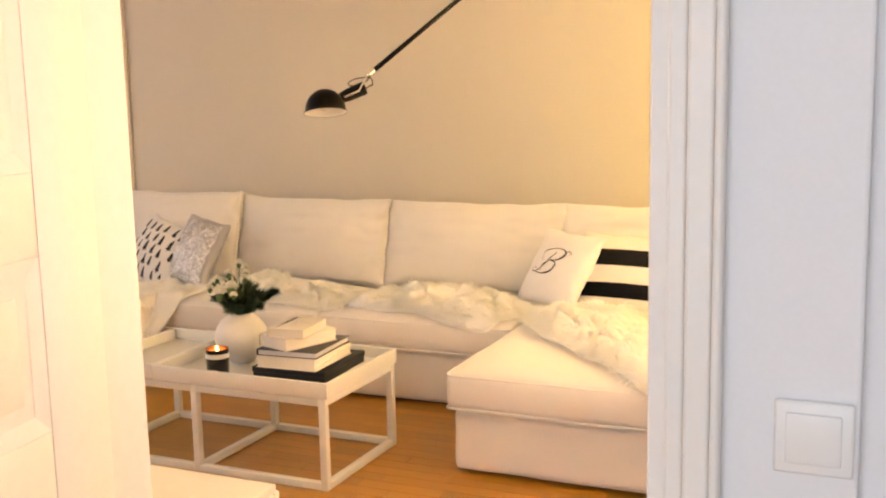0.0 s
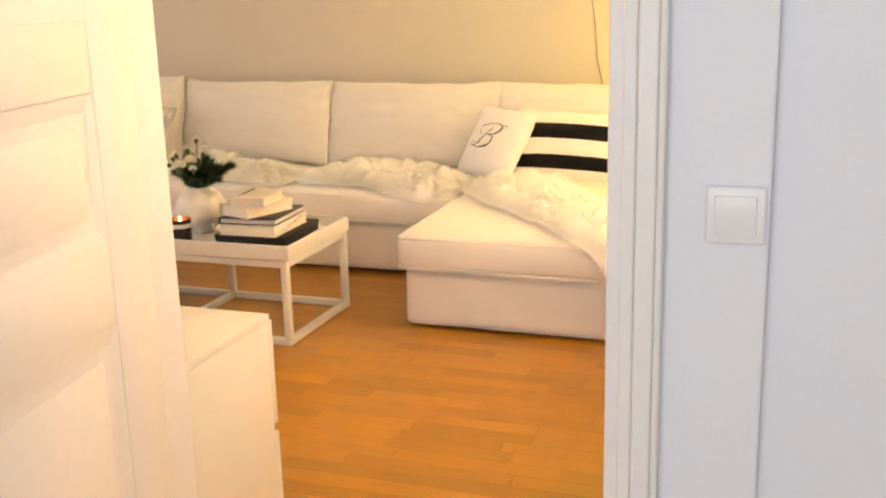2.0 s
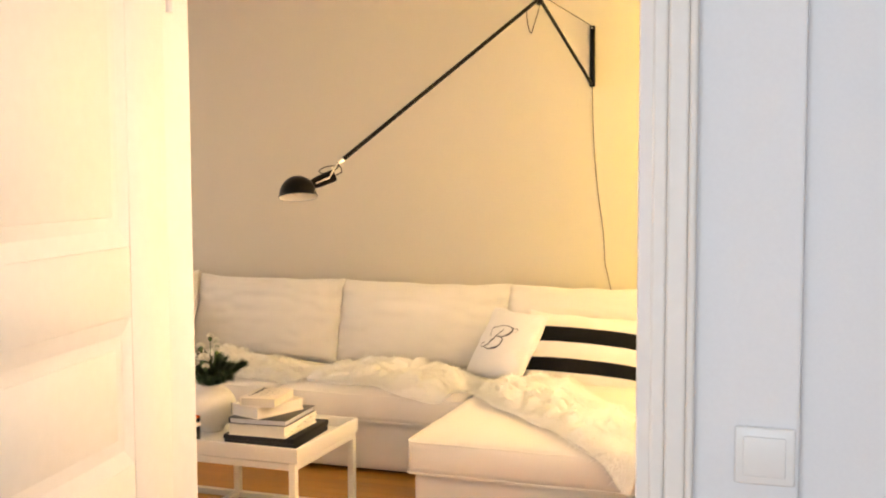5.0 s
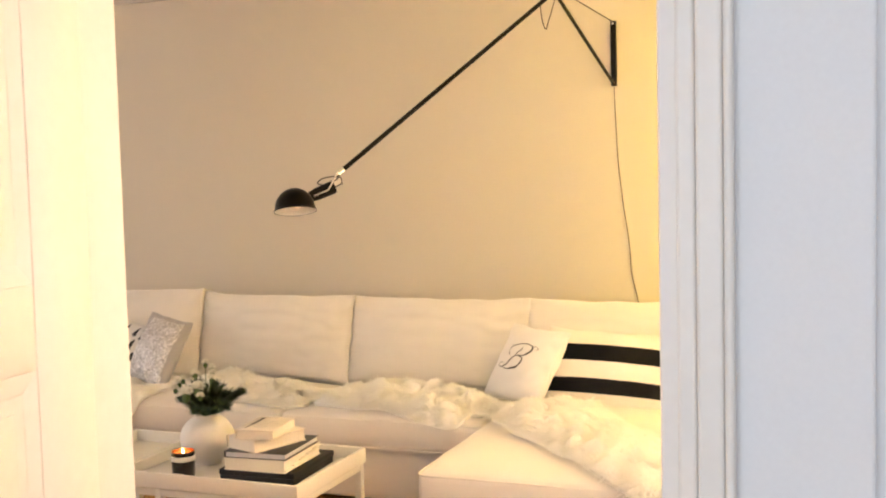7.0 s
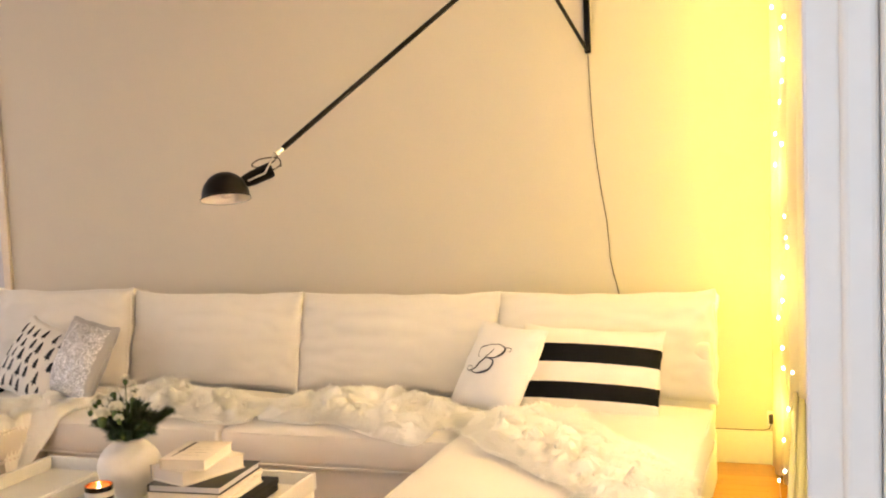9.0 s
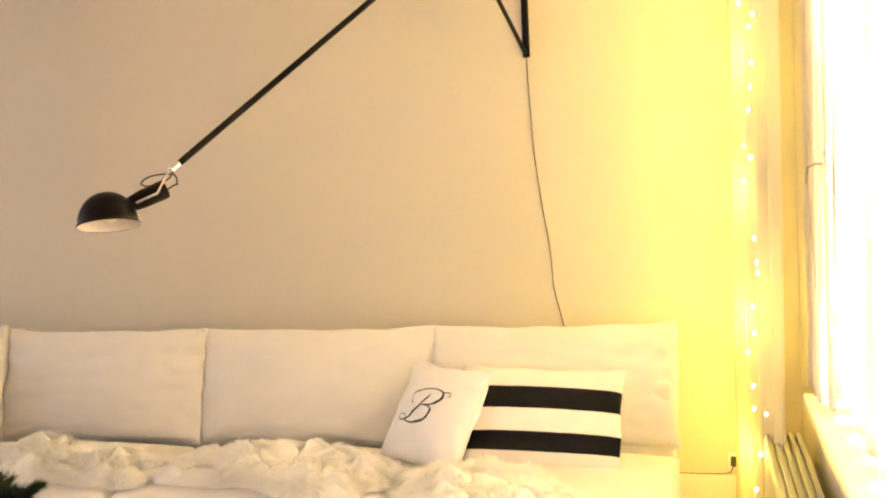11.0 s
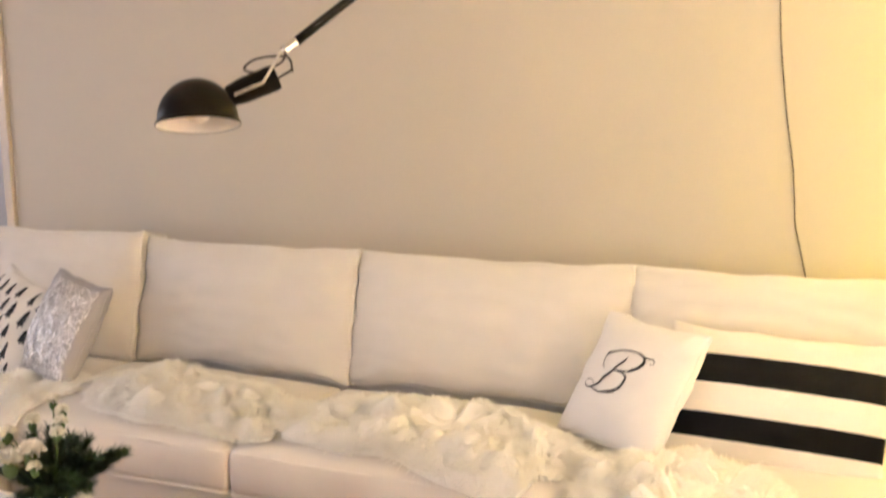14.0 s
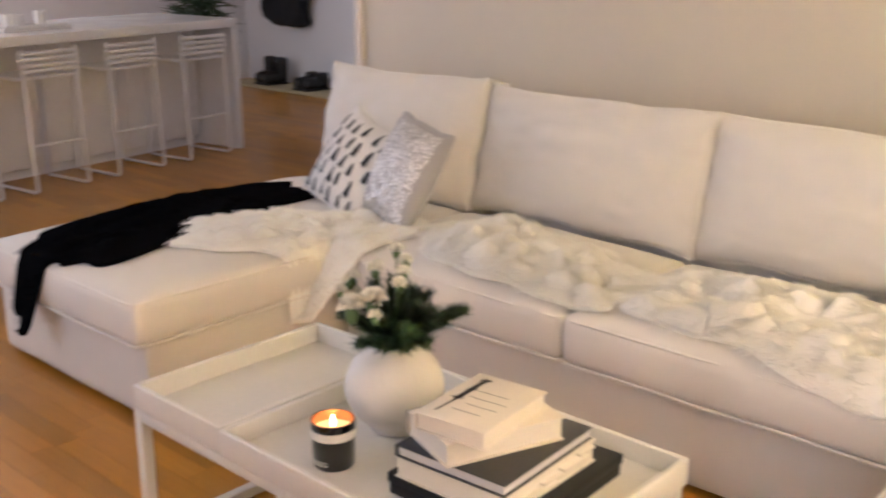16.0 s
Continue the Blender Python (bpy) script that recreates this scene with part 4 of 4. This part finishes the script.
lid = thing("storage_box", pose(-0.568, -1.687, TZ, 0, 0, 3), "flat black linen box on the table tray", "box")
part("tray_base", boxes(((-0.153, -0.173, 0.0), (0.153, 0.173, 0.024)), bevel=0.002), M_blackbox, lid)
part("lid", boxes(((-0.156, -0.176, 0.0245), (0.156, 0.176, 0.046)), bevel=0.003), M_blackbox, lid)
zb = TZ + 0.0465
b1 = book("book", 0.255, 0.30, 0.048, -0.568, -1.72, zb, 2, M_paper, M_paper, "thick pale hardback with uneven page edges", spine=False)
rg = random.Random(14)
for k in range(5):
    y0 = -0.145 + 0.058 * k
    part("loose_page", boxes(((0.09, y0, 0.006 + 0.007 * k), (0.128 + rg.uniform(0.002, 0.012), y0 + rg.uniform(0.05, 0.10) * (1 if k < 4 else 0.6), 0.012 + 0.007 * k)), bevel=0.001), M_paper, b1, "page edges sticking out")
b2 = book("book", 0.25, 0.292, 0.025, -0.565, -1.728, zb + 0.0485, 4, M_greycover, M_bluewhite, "large book with a slate grey cover", thick=0.0032)
b3 = book("book", 0.16, 0.25, 0.047, -0.576, -1.745, zb + 0.074, -20, M_cream, M_paper, "cream hardback book with a dark spine")
part("spine_strip", boxes(((-0.0845, -0.1255, 0.001), (-0.0822, 0.1255, 0.046)), bevel=0.0005), M_greycover, b3, "dark spine strip")
b4 = book("book", 0.152, 0.215, 0.036, -0.565, -1.768, zb + 0.1215, 7, M_cream, M_paper, "small cream book with a black ornament on its cover")
orn = bmesh.new()
for a, b, w in (((-0.050, -0.080), (-0.046, -0.015), 0.0045), ((-0.047, -0.02), (-0.045, 0.088), 0.011), ((-0.060, -0.014), (-0.036, -0.010), 0.006), ((-0.055, 0.03), (-0.036, 0.036), 0.008), ((-0.055, 0.078), (-0.034, 0.083), 0.008)):
    a, b = Vector((*a, 0)), Vector((*b, 0))
    s = Vector((-(b - a).y, (b - a).x, 0)).normalized() * w / 2
    orn.faces.new([orn.verts.new(q + Vector((0, 0, 0.0366))) for q in (a - s, a + s, b + s, b - s)])
part("ornament", orn, M_ink, b4, "black ornament", smooth=False)
txt = bmesh.new()
for k, (x0, x1) in enumerate(((-0.028, 0.035), (-0.032, 0.050), (-0.020, 0.045), (-0.030, 0.030))):
    y0 = 0.035 - 0.030 * k
    txt.faces.new([txt.verts.new(q) for q in ((x0, y0, 0.0365), (x1, y0, 0.0365), (x1, y0 - 0.0022, 0.0365), (x0, y0 - 0.0022, 0.0365))])
part("cover_print", txt, M_greycover, b4, "thin printed lines", smooth=False)

# ---- wall lamp with its long arm ----


def smooth3(pts, n=6):
    P, out = [Vector(p) for p in pts], []
    for i in range(len(P) - 1):
        a, b, c, d = P[max(i - 1, 0)], P[i], P[i + 1], P[min(i + 2, len(P) - 1)]
        for k in range(n):
            t = k / n
            out.append(0.5 * ((2 * b) + (c - a) * t + (2 * a - 5 * b + 4 * c - d) * t * t + (3 * b - a - 3 * c + d) * t ** 3))
    return out + [P[-1]]


lamp = thing("wall_lamp", pose(0.323, WB, 1.951), "black swing-arm wall lamp with a long rod and dome shade", "wall lamp")
O = Vector((0.323, WB, 1.951))
A, J = Vector((0.28, -0.65, 2.277)) - O, Vector((-0.340, -1.545, 1.505)) - O
part("wall_bracket", boxes(((-0.014, -0.026, -0.012), (0.014, -0.001, 0.325)), bevel=0.003), M_lampblack, lamp)
for z in (0.0, 0.312):
    part("bolt", lathe(bmesh.new(), [(0, 0), (0.006, 0), (0.006, 0.004), (0, 0.006)], 10, Matrix.Translation((0, -0.026, z)) @ Matrix.Rotation(radians(90), 4, "X")), M_chrome, lamp)
part("strut", tube(bmesh.new(), [(0, -0.03, 0.0), A], 0.0085, 10), M_lampblack, lamp)
part("stay_wire", tube(bmesh.new(), [(0, -0.024, 0.32), A + Vector((0, 0.01, 0.02))], 0.0028, 6), M_cable, lamp, "thin stay wire")
AD = (A - J).normalized()
part("arm", tube(bmesh.new(), [J, A + AD * 0.55], 0.0095, 10), M_lampblack, lamp, "long black steel rod")
part("counterweight", lathe(bmesh.new(), [(0, 0), (0.022, 0.0), (0.025, 0.02), (0.025, 0.09), (0.02, 0.11), (0, 0.112)], 20, Matrix.Translation(A + AD * 0.53) @ AD.to_track_quat("Z", "Y").to_matrix().to_4x4()), M_lampblack, lamp, "round black counterweight")
part("pivot", lathe(bmesh.new(), [(0, -0.03), (0.014, -0.03), (0.016, 0.0), (0.014, 0.03), (0, 0.03)], 16, Matrix.Translation(A)), M_lampblack, lamp)
part("loop_cable", tube(bmesh.new(), smooth3([A + Vector(p) for p in ((-0.05, -0.05, -0.05), (-0.045, -0.045, -0.12), (-0.03, -0.04, -0.165), (-0.02, -0.03, -0.13), (0.0, -0.01, -0.05), (0.0, 0.0, -0.01))]), 0.0025, 6), M_cable, lamp, "slack cable loop")
cab = [(0.0, -0.012, -0.012), (0.003, -0.008, -0.15), (0.013, -0.006, -0.38), (0.026, -0.006, -0.52), (0.043, -0.006, -0.66), (0.064, -0.006, -0.80), (0.074, -0.006, -0.92), (0.079, -0.006, -1.0), (0.108, -0.006, -1.13), (0.125, -0.006, -1.22), (0.13, -0.006, -1.35), (0.13, -0.006, -1.7)]
part("cable", tube(bmesh.new(), smooth3(cab), 0.0021, 6), M_cable, lamp, "dark cable hanging down the wall")
# head: dome shade, handle, chrome fork
C = Vector((-0.475, -1.652, 1.368)) - O
sh = Matrix.Translation(C) @ Vector((0, 0, 1)).rotation_difference(Vector((-0.15, 0.20, 1))).to_matrix().to_4x4()
dome = [(0.0805, -0.004), (0.0815, 0.0), (0.078, 0.004)] + [(0.077 * math.cos(a), 0.004 + 0.082 * math.sin(a)) for a in [radians(90 * k / 12) for k in range(13)]]
shade = part("shade", lathe(bmesh.new(), dome + [(0, 0.086)], 40, sh), M_lampblack, lamp, "black dome shade")
part("shade_lining", lathe(bmesh.new(), [(0.0795, -0.003), (0.0755, 0.005)] + [(0.0745 * math.cos(a), 0.004 + 0.078 * math.sin(a)) for a in [radians(90 * k / 10) for k in range(11)]], 36, sh), M_shadein, shade, "white inside of the shade")
blb = bmesh.new()
bmesh.ops.create_uvsphere(blb, u_segments=16, v_segments=10, radius=0.028, matrix=Matrix.Translation(C + Vector((0, 0, 0.028))))
part("bulb", blb, M_shadein, shade, "unlit white bulb")
JD = (J - C - Vector((0, 0, 0.04)))
hd = Vector((JD.x, JD.y, JD.z * 0.7)).normalized()
h0, h1 = C + Vector((0, 0, 0.026)) + hd * 0.064, C + Vector((0, 0, 0.026)) + hd * 0.166
part("socket_handle", lathe(bmesh.new(), [(0, 0), (0.020, 0.0), (0.0245, 0.03), (0.026, 0.09), (0.024, 0.1), (0, 0.102)], 22, Matrix.Translation(h0) @ hd.to_track_quat("Z", "Y").to_matrix().to_4x4()), M_lampblack, lamp)
sd = hd.cross(Vector((0, 0, 1))).normalized()
for s in (-1, 1):
    part("fork", tube(bmesh.new(), [h0 + hd * 0.01 + sd * s * 0.028, h0 + hd * 0.07 + sd * s * 0.030, J - hd * 0.012 + sd * s * 0.010, J], 0.0034, 8), M_chrome, lamp, "chrome fork")
part("arm_tip", tube(bmesh.new(), [J - AD * 0.005, J + AD * 0.025], 0.0105, 12), M_chrome, lamp, "chrome arm tip")
lp = [h1 + Vector((0, 0, -0.004)), h1 + hd * 0.022 + Vector((0.006, 0, 0.002)), J + Vector((0.012, 0, -0.040)), J + Vector((0.008, -0.01, -0.014)), J + Vector((-0.045, -0.03, -0.016)), J + Vector((-0.075, -0.035, -0.034)), J + Vector((-0.055, -0.025, -0.042)), J + Vector((-0.012, -0.005, -0.026)), J + Vector((0, 0, -0.006))]
part("head_cable", tube(bmesh.new(), smooth3(lp), 0.0024, 6), M_cable, lamp, "dark cable loop at the head")

# ---- kitchen end ----
isl_m = pose(-5.22, 1.18, 0, 0, 0, math.degrees(math.atan2(-2.08, 0.27)) )
isl = thing("kitchen_island", isl_m, "white kitchen island with a waterfall worktop end", "kitchen island")
part("worktop", boxes(((0.0, -0.85, 0.815), (2.6, 0.0, 0.87)), bevel=0.003), M_stone, isl)
part("end_panel", boxes(((0.0, -0.85, 0.0), (0.05, 0.0, 0.8145)), bevel=0.003), M_stone, isl)
for k in range(4):
    part("back_panel", boxes(((0.055 + 0.62 * k, -0.83, 0.06), (0.67 + 0.62 * k, -0.36, 0.8145)), bevel=0.003), M_isl, isl)
part("kickboard", boxes(((0.06, -0.80, 0.0), (2.5, -0.39, 0.059))), M_isl, isl)


def stool(m):
    th = thing("bar_stool", m, "white steel bar stool with a slatted seat and sled base", "bar stool", "bar stools at the island")
    for k in range(6):
        part("seat_slat", boxes(((-0.19, -0.16 + 0.056 * k, 0.63), (0.19, -0.122 + 0.056 * k, 0.648)), bevel=0.004), M_stool, th)
    for k in range(4):
        part("back_slat", boxes(((-0.19, 0.172, 0.67 + 0.032 * k), (0.19, 0.184, 0.69 + 0.032 * k)), bevel=0.003), M_stool, th)
    for sx in (-0.17, 0.17):
        part("frame_rod", tube(bmesh.new(), [(sx, 0.178, 0.80), (sx, 0.178, 0.63), (sx, 0.20, 0.02), (sx, 0.18, 0.011), (sx, -0.18, 0.011), (sx, -0.2, 0.02), (sx, -0.16, 0.62)], 0.009, 8), M_stool, th)
    part("footrest", tube(bmesh.new(), [(-0.17, 0.188, 0.27), (0.17, 0.188, 0.27)], 0.008, 8), M_stool, th)
    return th


for k in range(4):
    stool(isl_m @ pose(0.36 + 0.56 * k, -0.13, 0))

pot = thing("potted_plant", pose(-6.35, 1.66, 0), "tall leafy green plant in a white floor pot", "plant")
part("pot", lathe(bmesh.new(), [(0, 0), (0.12, 0), (0.15, 0.34), (0.155, 0.35), (0.14, 0.345), (0.13, 0.30), (0, 0.30)], 24), M_vase, pot)
part("trunk", tube(bmesh.new(), [(0, 0, 0.30), (0.02, 0.01, 0.55), (0.0, 0.02, 0.85)], [0.016, 0.013, 0.009]), M_stem, pot)
rp = random.Random(11)
lv = bmesh.new()
for k in range(300):
    a, t, L = rp.uniform(0, 2 * math.pi), rp.uniform(0.3, 1.9), rp.uniform(0.16, 0.34)
    d = Vector((math.sin(t) * math.cos(a), math.sin(t) * math.sin(a), math.cos(t)))
    s = d.cross(Vector((0.1, 0.2, 1))).normalized() * 0.024
    b = Vector((0, 0, rp.uniform(0.5, 0.95))) + d * L * 0.3
    droop = Vector((0, 0, -0.12 * L))
    lv.faces.new([lv.verts.new(q) for q in (b, b + d * L * 0.3 + s, b + d * L * 0.75 + droop, b + d * L * 0.3 - s)])
tagged(part("foliage", lv, M_pine, pot, "narrow dark green leaves", smooth=False), kind="stuff")
tr = thing("serving_tray", isl_m @ pose(1.35, -0.35, 0.8705), "low white serving tray on the worktop", "tray")
part("base", boxes(((-0.22, -0.14, 0), (0.22, 0.14, 0.012)), bevel=0.003), M_stone, tr)
for sy in (-0.14, 0.13):
    part("edge", boxes(((-0.22, sy, 0.0125), (0.22, sy + 0.01, 0.035)), bevel=0.002), M_stone, tr)
for k, (px, py, hh) in enumerate(((-0.1, 0.02, 0.09), (0.02, -0.03, 0.07), (0.12, 0.03, 0.08))):
    cup = thing("cup", isl_m @ pose(1.35 + px, -0.35 + py, 0.883), "small pale ceramic cup on the tray", "cup", "cups on the tray")
    part("body", lathe(bmesh.new(), [(0, 0), (0.028, 0), (0.036, hh), (0.033, hh), (0.026, 0.006), (0, 0.006)], 20), M_vase, cup)

# coat and shoes in the entry
coat = thing("hanging_coat", pose(-7.42, 3.49, 0.58), "black coat hanging on the entry wall", "coat")
cb = softbox((-0.30, -0.16, 0.0), (0.27, -0.012, 0.95), 0.06, wrinkle=0.05, n=14, seed=5)
for v in cb.verts:
    v.co.x *= 1.0 - 0.45 * max(0, v.co.z - 0.55)
part("coat_body", cb, M_coat, coat)
sl = softbox((0.20, -0.15, 0.22), (0.33, -0.03, 0.88), 0.045, wrinkle=0.03, n=8, seed=7)
part("sleeve", sl, M_coat, coat)
part("hook", tube(bmesh.new(), [(0, -0.001, 1.0), (0, -0.06, 0.99), (0, -0.07, 1.03)], 0.006), M_chrome, coat)
mt = tagged(part("door_mat", boxes(((-8.0, 3.05, 0.001), (-6.3, 3.47, 0.018)), bevel=0.005), M_rug), "straw coloured mat on the floor by the entry wall", "mat")


def boot(x, y, turn, tall):
    th = thing("boot", pose(x, y, 0.019, 0, 0, turn), "black leather boot standing on the entry mat", "boot", "boots on the mat")
    part("shaft", softbox((-0.05, -0.05, 0.05), (0.05, 0.06, tall), 0.03, wrinkle=0.012, n=6, seed=x), M_shoe, th)
    part("foot", softbox((-0.05, -0.20, 0.018), (0.05, 0.06, 0.10), 0.03, crown=0.02, n=6), M_shoe, th)
    part("sole", boxes(((-0.05, -0.20, 0), (0.05, 0.065, 0.019)), bevel=0.006), M_shoe, th)


boot(-7.62, 3.33, 10, 0.26)
boot(-7.47, 3.33, -6, 0.26)
boot(-7.02, 3.33, 4, 0.16)
boot(-6.88, 3.33, -4, 0.16)

# ---- oak strips ----
SWD, rows_rnd = 0.0705, random.Random(2)
near_meshes = {}
rv_, rf_ = [], []
count = 0


def strip_mesh(length):
    key = round(length, 3)
    if key not in near_meshes:
        bm = boxes(((0, 0.0004, -0.0135), (key - 0.0008, SWD - 0.0004, 0)))
        top = [e for e in bm.edges if all(v.co.z > -0.001 for v in e.verts)]
        bmesh.ops.bevel(bm, geom=top, offset=0.0007, segments=1, affect="EDGES")
        me = bpy.data.meshes.new("strip")
        bm.to_mesh(me)
        bm.free()
        me.materials.append(M_oak)
        near_meshes[key] = me
    return near_meshes[key]


y = -7.45
LENGTHS = (0.34, 0.40, 0.46, 0.52)
while y < 3.5:
    hall = y < -3.92
    first, end = (-0.6, 2.99) if hall else (-8.19, 1.398)
    x = first + rows_rnd.uniform(-0.4, 0)
    while x < end:
        L = rows_rnd.choice(LENGTHS)
        if x < first:
            L, x = x + L - first, first
            if L < 0.02:
                x += max(L, 0)
                continue
        if x + L > end:
            L = end - x + 0.0005
        near = -0.75 < x < 1.25 and -3.3 < y < -0.95 and count < 300
        if near:
            o = new("strip", strip_mesh(L))
            o.location = (x, y, 0)
            o.parent = floor
            count += 1
        else:
            i0 = len(rv_)
            for z in (-0.0135, 0.0):
                rv_ += [(x, y + 0.0004, z), (x + L - 0.0008, y + 0.0004, z), (x + L - 0.0008, y + SWD - 0.0004, z), (x, y + SWD - 0.0004, z)]
            rf_ += [tuple(i0 + k for k in f) for f in ((4, 5, 6, 7), (0, 1, 5, 4), (1, 2, 6, 5), (2, 3, 7, 6), (3, 0, 4, 7))]
        x += L
    y += SWD
me = bpy.data.meshes.new("strips")
me.from_pydata(rv_, [], rf_)
me.materials.append(M_oakrest)
st = new("strips", me)
st.parent = floor
tagged(st, "oak strips of the floor further off", kind="stuff")
